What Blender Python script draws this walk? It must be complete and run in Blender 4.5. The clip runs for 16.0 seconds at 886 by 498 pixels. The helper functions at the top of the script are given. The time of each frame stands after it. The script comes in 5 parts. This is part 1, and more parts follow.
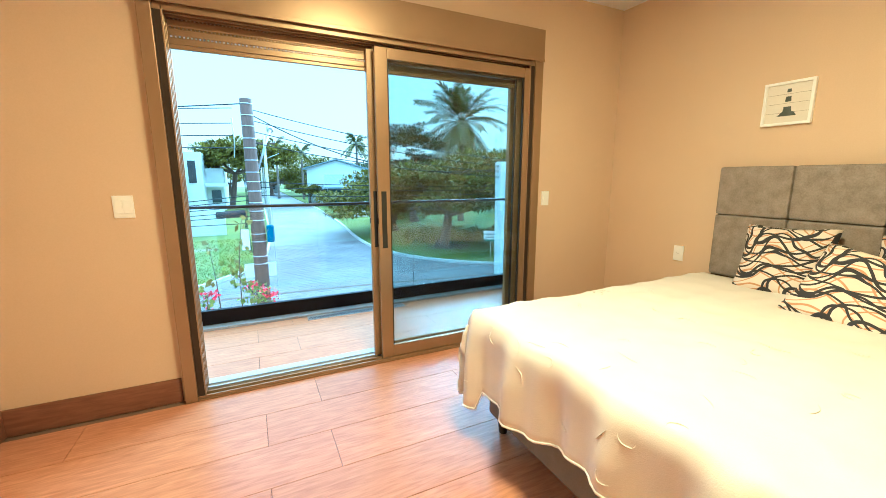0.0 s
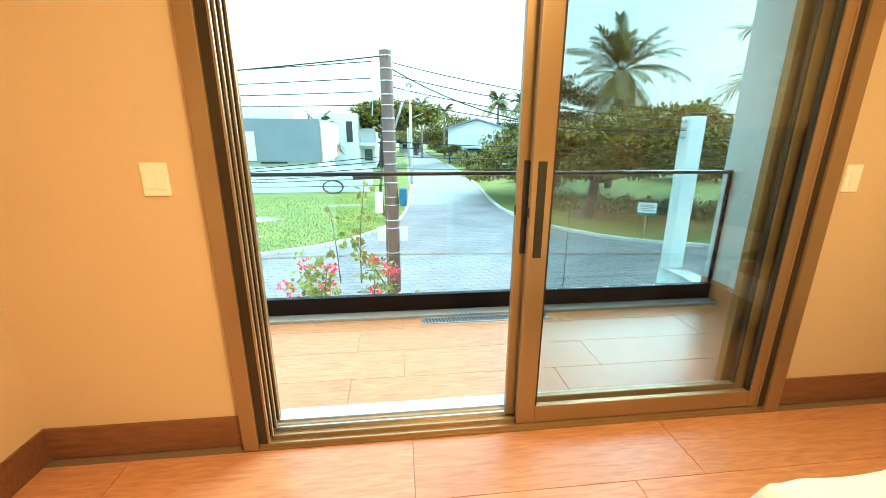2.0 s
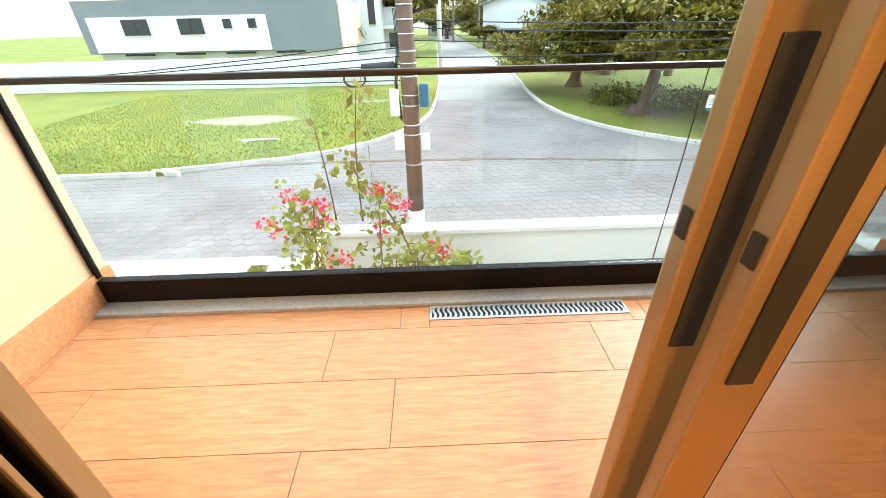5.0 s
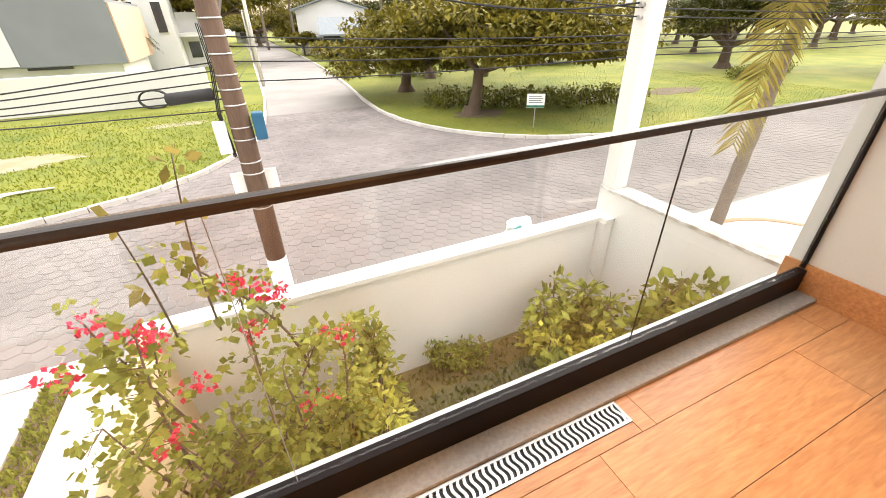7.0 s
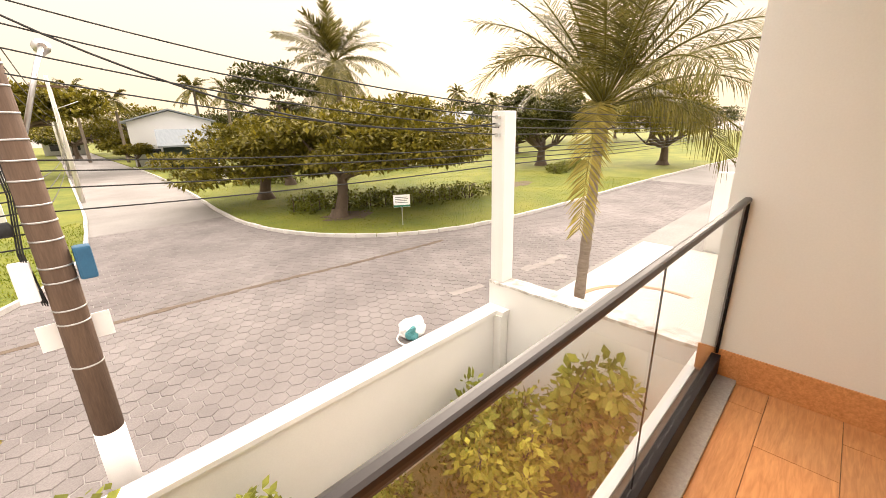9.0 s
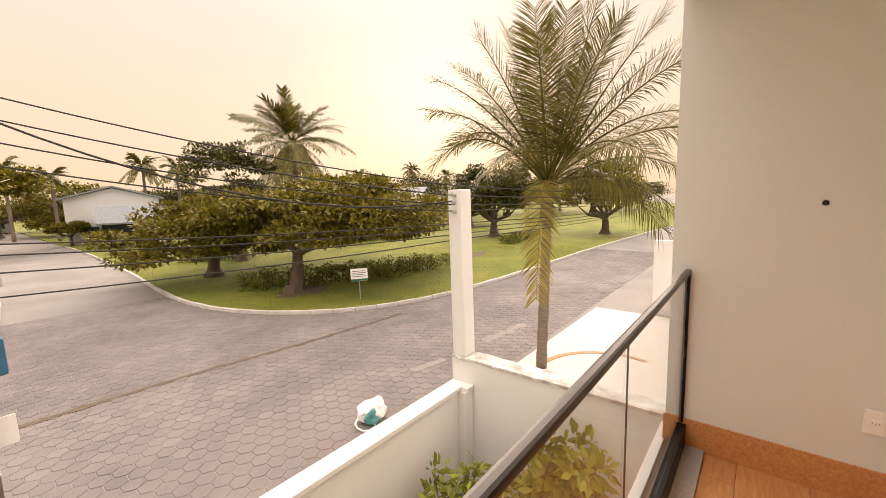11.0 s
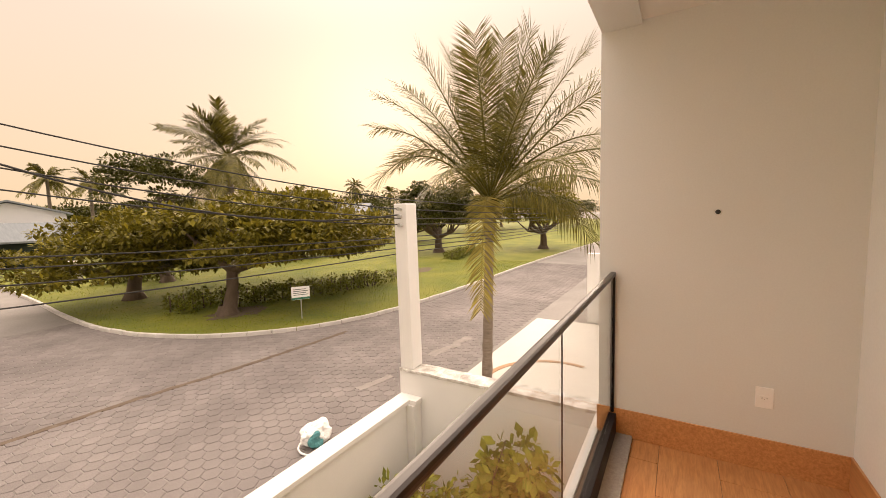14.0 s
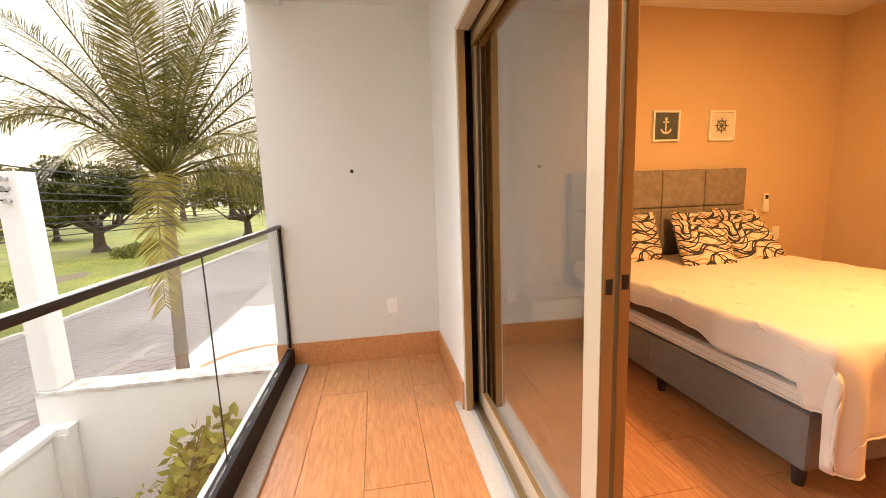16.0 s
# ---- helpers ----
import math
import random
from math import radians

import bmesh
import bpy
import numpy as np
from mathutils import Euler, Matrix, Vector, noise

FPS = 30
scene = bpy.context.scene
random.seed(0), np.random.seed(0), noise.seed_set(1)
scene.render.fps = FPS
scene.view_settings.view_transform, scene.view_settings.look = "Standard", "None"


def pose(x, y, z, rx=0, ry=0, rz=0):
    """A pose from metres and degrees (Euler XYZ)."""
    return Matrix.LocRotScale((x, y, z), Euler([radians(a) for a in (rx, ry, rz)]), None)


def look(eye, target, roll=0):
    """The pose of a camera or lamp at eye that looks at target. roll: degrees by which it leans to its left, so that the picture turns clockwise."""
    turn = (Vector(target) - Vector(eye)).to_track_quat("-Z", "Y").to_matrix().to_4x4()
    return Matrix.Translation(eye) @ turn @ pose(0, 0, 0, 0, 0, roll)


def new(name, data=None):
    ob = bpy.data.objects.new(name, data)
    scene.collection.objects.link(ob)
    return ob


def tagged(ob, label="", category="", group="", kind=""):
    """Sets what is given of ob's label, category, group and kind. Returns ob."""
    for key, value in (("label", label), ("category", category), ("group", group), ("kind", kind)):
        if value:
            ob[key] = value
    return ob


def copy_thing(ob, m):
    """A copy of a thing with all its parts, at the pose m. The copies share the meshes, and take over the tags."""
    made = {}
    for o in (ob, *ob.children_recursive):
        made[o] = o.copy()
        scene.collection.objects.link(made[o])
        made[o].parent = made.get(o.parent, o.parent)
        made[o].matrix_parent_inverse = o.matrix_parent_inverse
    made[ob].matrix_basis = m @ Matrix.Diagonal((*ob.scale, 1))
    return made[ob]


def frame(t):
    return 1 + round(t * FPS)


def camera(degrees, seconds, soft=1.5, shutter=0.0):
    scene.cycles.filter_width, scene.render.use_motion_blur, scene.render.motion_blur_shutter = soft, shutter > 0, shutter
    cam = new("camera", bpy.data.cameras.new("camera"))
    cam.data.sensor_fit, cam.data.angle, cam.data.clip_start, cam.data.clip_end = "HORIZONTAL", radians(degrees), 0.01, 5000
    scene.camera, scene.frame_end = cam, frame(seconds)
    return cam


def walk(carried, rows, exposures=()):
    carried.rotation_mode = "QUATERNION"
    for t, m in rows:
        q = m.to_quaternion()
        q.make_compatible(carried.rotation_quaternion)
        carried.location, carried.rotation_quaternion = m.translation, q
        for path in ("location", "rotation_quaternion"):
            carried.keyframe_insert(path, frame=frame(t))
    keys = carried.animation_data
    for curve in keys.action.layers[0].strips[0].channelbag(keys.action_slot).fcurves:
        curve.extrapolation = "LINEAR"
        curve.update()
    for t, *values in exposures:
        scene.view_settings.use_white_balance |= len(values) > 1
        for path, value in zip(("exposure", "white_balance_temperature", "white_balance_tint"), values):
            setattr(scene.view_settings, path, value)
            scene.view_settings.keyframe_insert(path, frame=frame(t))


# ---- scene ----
cam = camera(96.8, 16.0, soft=0.6)
PATH = [
    (0, (0.259, 0.223, 1.339), (1.117, 1.994, 0.981), 0.0),
    (0.5, (0.345, 0.455, 1.362), (0.995, 2.306, 0.973), 0.1),
    (1, (0.466, 0.729, 1.346), (0.922, 2.631, 0.927), 0.0),
    (1.5, (0.505, 1.018, 1.342), (0.813, 2.937, 0.87), 0.2),
    (2, (0.521, 1.331, 1.334), (0.732, 3.243, 0.788), 0.2),
    (2.5, (0.562, 1.655, 1.326), (0.705, 3.543, 0.682), 0.2),
    (3, (0.573, 1.936, 1.297), (0.664, 3.787, 0.545), 0.2),
    (5.3, (0.705, 2.613, 1.261), (0.743, 4.328, 0.233), -1.3),
    (5.5, (0.68, 2.689, 1.26), (0.769, 4.399, 0.226), -1.1),
    (6, (0.644, 2.896, 1.276), (0.91, 4.582, 0.235), -0.9),
    (6.5, (0.629, 3.121, 1.307), (1.11, 4.77, 0.283), -0.8),
    (7, (0.565, 3.387, 1.388), (1.275, 4.959, 0.376), -1.3),
    (7.5, (0.562, 3.585, 1.423), (1.479, 5.088, 0.474), -1.4),
    (8, (0.587, 3.741, 1.454), (1.676, 5.188, 0.606), -1.2),
    (8.5, (0.559, 3.841, 1.477), (1.784, 5.244, 0.751), -1.2),
    (9, (0.529, 3.88, 1.49), (1.862, 5.244, 0.891), -1.3),
    (9.5, (0.531, 3.885, 1.51), (1.949, 5.211, 1.026), -1.4),
    (12, (0.487, 3.921, 1.539), (2.055, 5.148, 1.354), -1.6),
    (12.5, (0.477, 3.925, 1.522), (2.055, 5.141, 1.353), -1.4),
    (13, (0.467, 3.924, 1.523), (2.063, 5.118, 1.354), -1.5),
    (13.5, (0.445, 3.914, 1.509), (2.079, 5.056, 1.34), -1.5),
    (14, (0.414, 3.86, 1.496), (2.121, 4.886, 1.318), -1.6),
    (14.5, (0.302, 3.751, 1.491), (2.111, 4.581, 1.292), -1.7),
    (15, (0.172, 3.649, 1.416), (2.096, 4.153, 1.207), -1.5),
    (15.5, (0.14, 3.58, 1.358), (2.122, 3.664, 1.103), -1.8),
    (16, (0.115, 3.509, 1.295), (2.067, 3.187, 1.005), -2.0),
]
walk(cam, [(t, look(eye, target, roll)) for t, eye, target, roll in PATH],
     exposures=[(0, 1.8, 3200, -19), (1.0, 1.82, 3150, -22), (1.5, 1.85, 3450, -23), (2.0, 1.9, 3900, -24), (2.5, 1.86, 4050, -22), (3.2, 1.78, 4600, -11), (5.5, 1.68, 5000, -3),
               (6.5, 1.58, 5700, 6), (8, 1.5, 6200, 12), (9.5, 1.24, 6700, 14), (12, 0.73, 7050, 20), (14, 0.75, 7300, 19), (15, 1.06, 7200, 16), (15.5, 1.24, 6600, 13), (16, 1.36, 5900, 12)])

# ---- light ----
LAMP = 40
SUN_AZ, SUN_EL = radians(52), radians(14)          # azimuth from +y towards +x
world = bpy.data.worlds.new("world")
scene.world = world
world.use_nodes = True
wn, wl = world.node_tree.nodes, world.node_tree.links
wn.clear()
sky = wn.new("ShaderNodeTexSky")
sky.sky_type, sky.sun_disc, sky.sun_elevation, sky.sun_rotation = "NISHITA", False, SUN_EL, SUN_AZ
sky.dust_density, sky.air_density, sky.ozone_density = 6.0, 0.8, 0.5
wb, wo = wn.new("ShaderNodeBackground"), wn.new("ShaderNodeOutputWorld")
wb.inputs["Strength"].default_value = 0.0036
wl.new(sky.outputs[0], wb.inputs[0])
# high even haze, warm at the horizon and lighter towards the zenith
veil, total = wn.new("ShaderNodeBackground"), wn.new("ShaderNodeAddShader")
coord, split = wn.new("ShaderNodeTexCoord"), wn.new("ShaderNodeSeparateXYZ")
tone, force = wn.new("ShaderNodeValToRGB"), wn.new("ShaderNodeMapRange")
wl.new(coord.outputs["Generated"], split.inputs[0])
tone.color_ramp.elements[0].position, tone.color_ramp.elements[0].color = 0.0, (1.0, 0.79, 0.52, 1)
tone.color_ramp.elements[1].position, tone.color_ramp.elements[1].color = 0.5, (1.0, 0.90, 0.80, 1)
force.interpolation_type = "SMOOTHSTEP"
force.inputs["From Min"].default_value, force.inputs["From Max"].default_value = 0.35, 1.0
force.inputs["To Min"].default_value, force.inputs["To Max"].default_value = 0.53, 1.7
wl.new(split.outputs["Z"], tone.inputs[0])
wl.new(split.outputs["Z"], force.inputs["Value"])
wl.new(tone.outputs["Color"], veil.inputs["Color"])
wl.new(force.outputs[0], veil.inputs["Strength"])
wl.new(wb.outputs[0], total.inputs[0])
wl.new(veil.outputs[0], total.inputs[1])
wl.new(total.outputs[0], wo.inputs[0])

sun_dir = Vector((math.sin(SUN_AZ) * math.cos(SUN_EL), math.cos(SUN_AZ) * math.cos(SUN_EL), math.sin(SUN_EL)))
sun_data = bpy.data.lights.new("sun", "SUN")
sun_data.energy, sun_data.angle, sun_data.color = 3.4, radians(60), (1.0, 0.86, 0.72)
sun = new("sun", sun_data)
sun.matrix_world = look(sun_dir * 60, (0, 0, 0))

# ---- materials ----


def rgb(c):
    return (*c, 1.0)


def surface(name, a, b, scale=3.0, fine=60.0, rough=0.6, bump=0.15, metal=0.0, stretch=(1, 1, 1), mix=0.5, island=0.0, spec=0.5, local=False):
    """Two colours mixed by coarse and fine noise, with matching relief. stretch: grain direction."""
    m = bpy.data.materials.new(name)
    m.use_nodes = True
    n, l = m.node_tree.nodes, m.node_tree.links
    p = n["Principled BSDF"]
    if local:
        src = n.new("ShaderNodeTexCoord").outputs["Object"]
    else:
        src = n.new("ShaderNodeNewGeometry").outputs["Position"]
    mp = n.new("ShaderNodeMapping")
    mp.inputs["Scale"].default_value = stretch
    l.new(src, mp.inputs["Vector"])
    n1, n2 = n.new("ShaderNodeTexNoise"), n.new("ShaderNodeTexNoise")
    n1.inputs["Scale"].default_value, n1.inputs["Detail"].default_value = scale, 4
    n2.inputs["Scale"].default_value, n2.inputs["Detail"].default_value = fine, 3
    l.new(mp.outputs[0], n1.inputs["Vector"])
    l.new(mp.outputs[0], n2.inputs["Vector"])
    add = n.new("ShaderNodeMath")
    add.operation = "MULTIPLY_ADD"
    add.inputs[1].default_value = 0.6
    l.new(n1.outputs["Fac"], add.inputs[0])
    half = n.new("ShaderNodeMath")
    half.operation = "MULTIPLY"
    half.inputs[1].default_value = 0.4
    l.new(n2.outputs["Fac"], half.inputs[0])
    l.new(half.outputs[0], add.inputs[2])
    ramp = n.new("ShaderNodeMapRange")
    ramp.inputs["From Min"].default_value, ramp.inputs["From Max"].default_value = 0.5 - mix / 2, 0.5 + mix / 2
    l.new(add.outputs[0], ramp.inputs["Value"])
    mixc = n.new("ShaderNodeMix")
    mixc.data_type = "RGBA"
    mixc.inputs["A"].default_value, mixc.inputs["B"].default_value = rgb(a), rgb(b)
    l.new(ramp.outputs[0], mixc.inputs["Factor"])
    out = mixc.outputs["Result"]
    if island:
        hsv = n.new("ShaderNodeHueSaturation")
        geo = n.new("ShaderNodeNewGeometry")
        rng = n.new("ShaderNodeMapRange")
        rng.inputs["To Min"].default_value, rng.inputs["To Max"].default_value = 1 - island, 1 + island
        l.new(geo.outputs["Random Per Island"], rng.inputs["Value"])
        l.new(rng.outputs[0], hsv.inputs["Value"])
        l.new(out, hsv.inputs["Color"])
        out = hsv.outputs["Color"]
    l.new(out, p.inputs["Base Color"])
    if bump:
        bp = n.new("ShaderNodeBump")
        bp.inputs["Strength"].default_value, bp.inputs["Distance"].default_value = bump, 0.01
        l.new(add.outputs[0], bp.inputs["Height"])
        l.new(bp.outputs[0], p.inputs["Normal"])
    p.inputs["Roughness"].default_value = rough
    p.inputs["Metallic"].default_value = metal
    p.inputs["Specular IOR Level"].default_value = spec
    return m


def leaf_mat(name, a, b, rough=0.5, trans=0.25):
    """Foliage: colour varied leaf by leaf, some light let through."""
    m = surface(name, a, b, 2.0, 30.0, rough, 0.0, island=0.4, spec=0.2)
    n, l = m.node_tree.nodes, m.node_tree.links
    p = n["Principled BSDF"]
    tr = n.new("ShaderNodeBsdfTranslucent")
    link = p.inputs["Base Color"].links[0]
    l.new(link.from_socket, tr.inputs["Color"])
    ms = n.new("ShaderNodeMixShader")
    ms.inputs[0].default_value = trans
    l.new(p.outputs[0], ms.inputs[1])
    l.new(tr.outputs[0], ms.inputs[2])
    l.new(ms.outputs[0], n["Material Output"].inputs["Surface"])
    return m


def glass_mat(name, tint, rough=0.0, gain=1.6):
    m = bpy.data.materials.new(name)
    m.use_nodes = True
    n, l = m.node_tree.nodes, m.node_tree.links
    n.remove(n["Principled BSDF"])
    tr, gl, fr, ms = n.new("ShaderNodeBsdfTransparent"), n.new("ShaderNodeBsdfGlossy"), n.new("ShaderNodeLayerWeight"), n.new("ShaderNodeMixShader")
    tr.inputs[0].default_value = rgb(tint)
    gl.inputs["Roughness"].default_value = rough
    power, gloss = n.new("ShaderNodeMath"), n.new("ShaderNodeMath")
    power.operation, gloss.operation = "POWER", "MULTIPLY_ADD"
    power.inputs[1].default_value = 4.0
    gloss.inputs[1].default_value, gloss.inputs[2].default_value = gain, 0.042
    l.new(fr.outputs["Facing"], power.inputs[0])
    l.new(power.outputs[0], gloss.inputs[0])
    gloss.use_clamp = True
    l.new(gloss.outputs[0], ms.inputs[0])
    l.new(tr.outputs[0], ms.inputs[1])
    l.new(gl.outputs[0], ms.inputs[2])
    l.new(ms.outputs[0], n["Material Output"].inputs["Surface"])
    return m


def wood_tile_mat(name="wood_porcelain", lo=(0.40, 0.17, 0.06), hi=(0.64, 0.325, 0.135)):
    """Porcelain planks printed as honey-coloured wood: grain runs along x, each plank shifted."""
    m = bpy.data.materials.new(name)
    m.use_nodes = True
    n, l = m.node_tree.nodes, m.node_tree.links
    p = n["Principled BSDF"]
    geo, info = n.new("ShaderNodeNewGeometry"), n.new("ShaderNodeObjectInfo")
    off = n.new("ShaderNodeVectorMath")
    off.operation = "MULTIPLY_ADD"
    comb = n.new("ShaderNodeCombineXYZ")
    for k in range(3):
        l.new(info.outputs["Random"], comb.inputs[k])
    l.new(comb.outputs[0], off.inputs[0])
    off.inputs[1].default_value = (37, 23, 11)
    l.new(geo.outputs["Position"], off.inputs[2])
    mp = n.new("ShaderNodeMapping")
    mp.inputs["Scale"].default_value = (0.9, 7.0, 7.0)
    l.new(off.outputs[0], mp.inputs["Vector"])
    wob, grain = n.new("ShaderNodeTexNoise"), n.new("ShaderNodeTexNoise")
    wob.inputs["Scale"].default_value, wob.inputs["Detail"].default_value, wob.inputs["Distortion"].default_value = 1.3, 5, 1.6
    grain.inputs["Scale"].default_value, grain.inputs["Detail"].default_value, grain.inputs["Distortion"].default_value = 9.0, 6, 0.6
    l.new(mp.outputs[0], wob.inputs["Vector"])
    l.new(mp.outputs[0], grain.inputs["Vector"])
    wave = n.new("ShaderNodeMath")
    wave.operation = "MULTIPLY"
    wave.inputs[1].default_value = 46.0
    l.new(wob.outputs["Fac"], wave.inputs[0])
    sine = n.new("ShaderNodeMath")
    sine.operation = "SINE"
    l.new(wave.outputs[0], sine.inputs[0])
    mad = n.new("ShaderNodeMath")
    mad.operation = "MULTIPLY_ADD"
    mad.inputs[1].default_value = 0.06
    l.new(sine.outputs[0], mad.inputs[0])
    l.new(grain.outputs["Fac"], mad.inputs[2])
    ramp = n.new("ShaderNodeValToRGB")
    ramp.color_ramp.elements[0].position, ramp.color_ramp.elements[0].color = 0.18, rgb(lo)
    ramp.color_ramp.elements[1].position, ramp.color_ramp.elements[1].color = 0.80, rgb(hi)
    l.new(mad.outputs[0], ramp.inputs[0])
    hsv = n.new("ShaderNodeHueSaturation")
    rng = n.new("ShaderNodeMapRange")
    rng.inputs["To Min"].default_value, rng.inputs["To Max"].default_value = 0.92, 1.08
    l.new(info.outputs["Random"], rng.inputs["Value"])
    l.new(rng.outputs[0], hsv.inputs["Value"])
    l.new(ramp.outputs[0], hsv.inputs["Color"])
    l.new(hsv.outputs[0], p.inputs["Base Color"])
    rr = n.new("ShaderNodeMapRange")
    rr.inputs["To Min"].default_value, rr.inputs["To Max"].default_value = 0.24, 0.40
    l.new(grain.outputs["Fac"], rr.inputs["Value"])
    l.new(rr.outputs[0], p.inputs["Roughness"])
    bp = n.new("ShaderNodeBump")
    bp.inputs["Strength"].default_value, bp.inputs["Distance"].default_value = 0.08, 0.003
    l.new(mad.outputs[0], bp.inputs["Height"])
    l.new(bp.outputs[0], p.inputs["Normal"])
    return m


M_WALL = surface("wall_paint_inside", (0.63, 0.48, 0.285), (0.69, 0.535, 0.33), 1.2, 140, 0.75, 0.06)
M_CEIL = surface("ceiling_paint", (0.78, 0.77, 0.74), (0.82, 0.81, 0.79), 1.5, 120, 0.8, 0.04)
M_GREY = surface("grey_wall_paint", (0.70, 0.72, 0.71), (0.77, 0.79, 0.78), 0.9, 110, 0.8, 0.10)
M_WHITE = surface("white_render", (0.74, 0.74, 0.72), (0.84, 0.83, 0.81), 1.1, 70, 0.85, 0.2)
M_WOODTILE = wood_tile_mat()
M_SKIRT = wood_tile_mat("darker_plank_skirting", (0.15, 0.062, 0.022), (0.26, 0.12, 0.046))
M_GROUT = surface("grout", (0.16, 0.10, 0.06), (0.22, 0.14, 0.09), 8, 90, 0.9, 0.1)
M_GRANITE = surface("grey_granite", (0.24, 0.235, 0.225), (0.42, 0.41, 0.40), 60, 300, 0.5, 0.05, mix=0.5)
M_SILL = surface("pale_speckled_granite", (0.46, 0.45, 0.43), (0.68, 0.67, 0.65), 110, 420, 0.5, 0.05, mix=0.5)
# bronze lightened to cream: daylight on the outer faces put into the colour
M_DAYLIT = surface("daylit_bronze_aluminium", (0.56, 0.46, 0.33), (0.62, 0.52, 0.38), 3, 200, 0.4, 0.03, metal=0.15)
# bronze darkened: shade between the jamb fins put into the colour
M_CAVITY_SHADE = surface("shaded_bronze_aluminium", (0.035, 0.024, 0.014), (0.06, 0.042, 0.025), 3, 200, 0.45, 0.03, metal=0.2, spec=0.3)
M_FRAME = surface("bronze_aluminium", (0.31, 0.205, 0.085), (0.37, 0.25, 0.115), 3, 200, 0.34, 0.03, metal=0.5)
M_DARK = surface("black_aluminium", (0.006, 0.004, 0.004), (0.011, 0.007, 0.007), 4, 150, 0.45, 0.02, metal=0.0, spec=0.12)
M_SILVER = surface("brushed_aluminium", (0.5, 0.5, 0.5), (0.62, 0.62, 0.61), 6, 180, 0.35, 0.05, metal=0.9)
M_GLASS = glass_mat("clear_glass", (0.97, 0.98, 0.975), gain=0.5)
M_TINT = glass_mat("tinted_glass", (0.86, 0.885, 0.88), gain=2.1)
M_PLASTIC = surface("white_plastic", (0.90, 0.90, 0.89), (0.93, 0.93, 0.92), 10, 100, 0.35, 0.0)
M_BLACK = surface("black_rubber", (0.01, 0.01, 0.01), (0.025, 0.025, 0.025), 10, 100, 0.6, 0.05)
M_SHEET = surface("cream_bedspread", (0.74, 0.70, 0.63), (0.82, 0.78, 0.72), 6, 240, 0.9, 0.25)
M_BEDBASE = surface("grey_suede", (0.165, 0.15, 0.145), (0.22, 0.205, 0.195), 14, 160, 0.95, 0.2)
M_VELVET = surface("taupe_velvet", (0.20, 0.17, 0.14), (0.33, 0.28, 0.23), 18, 130, 0.85, 0.25, mix=0.35)
M_MATTRESS = surface("white_quilting", (0.74, 0.71, 0.66), (0.8, 0.78, 0.74), 20, 150, 0.9, 0.3)
M_BROWN = surface("brown_cotton", (0.10, 0.07, 0.045), (0.14, 0.10, 0.07), 20, 150, 0.9, 0.2)
M_LEG = surface("black_stained_wood", (0.02, 0.015, 0.012), (0.04, 0.03, 0.025), 8, 90, 0.5, 0.1)
M_ROAD = surface("concrete_paving", (0.20, 0.185, 0.17), (0.33, 0.31, 0.29), 0.35, 14, 0.9, 0.4, mix=0.4)
M_PAVER = surface("hexagonal_concrete", (0.135, 0.118, 0.114), (0.27, 0.245, 0.232), 0.45, 40, 0.9, 0.5, mix=0.4, island=0.09)
M_EARTH = surface("earth_joint", (0.10, 0.075, 0.05), (0.17, 0.125, 0.085), 1.5, 60, 1.0, 0.4)
M_LAWN = surface("lawn", (0.085, 0.125, 0.009), (0.23, 0.225, 0.024), 0.45, 14, 0.95, 0.9, mix=0.36)
M_KERB = surface("whitewashed_kerb", (0.45, 0.43, 0.40), (0.74, 0.72, 0.68), 2.0, 40, 0.9, 0.3, island=0.12)
M_BARK = surface("pole_wood", (0.075, 0.046, 0.031), (0.18, 0.118, 0.08), 6, 60, 0.9, 0.6, stretch=(1, 1, 0.12))
M_TRUNK = surface("tree_bark", (0.085, 0.06, 0.042), (0.18, 0.135, 0.10), 4, 40, 0.95, 0.8, stretch=(1, 1, 0.35))
M_PALMTRUNK = surface("palm_bark", (0.11, 0.085, 0.065), (0.30, 0.25, 0.20), 9, 50, 0.95, 0.7, stretch=(0.5, 0.5, 2.5))
M_LEAF = leaf_mat("tree_leaf", (0.045, 0.055, 0.008), (0.31, 0.25, 0.028), trans=0.22)
M_LEAFDARK = leaf_mat("dark_leaf", (0.035, 0.045, 0.009), (0.115, 0.11, 0.02), trans=0.18)
M_FROND = leaf_mat("palm_frond", (0.045, 0.055, 0.010), (0.22, 0.18, 0.034), 0.35, 0.22)
M_FRONDOLD = leaf_mat("old_palm_frond", (0.20, 0.18, 0.04), (0.34, 0.27, 0.065), 0.5, 0.35)
M_SHRUB = leaf_mat("shrub_leaf", (0.15, 0.19, 0.03), (0.38, 0.38, 0.07), trans=0.4)
M_YELLEAF = leaf_mat("yellow_green_leaf", (0.34, 0.34, 0.045), (0.52, 0.48, 0.08), trans=0.4)
M_PINK = leaf_mat("pink_bract", (0.62, 0.03, 0.07), (0.78, 0.06, 0.13), 0.6)
M_HEDGE = leaf_mat("hedge_leaf", (0.09, 0.11, 0.014), (0.23, 0.23, 0.035))
M_CONCRETE = surface("pale_concrete", (0.60, 0.575, 0.53), (0.74, 0.71, 0.66), 0.8, 40, 0.9, 0.25)
M_WORN = surface("flaking_whitewash", (0.36, 0.33, 0.29), (0.80, 0.79, 0.76), 7.0, 60, 0.9, 0.5, mix=0.22)
M_WIRE = surface("black_cable", (0.012, 0.012, 0.012), (0.03, 0.03, 0.03), 5, 50, 0.6, 0.0)

# ---- building helpers ----


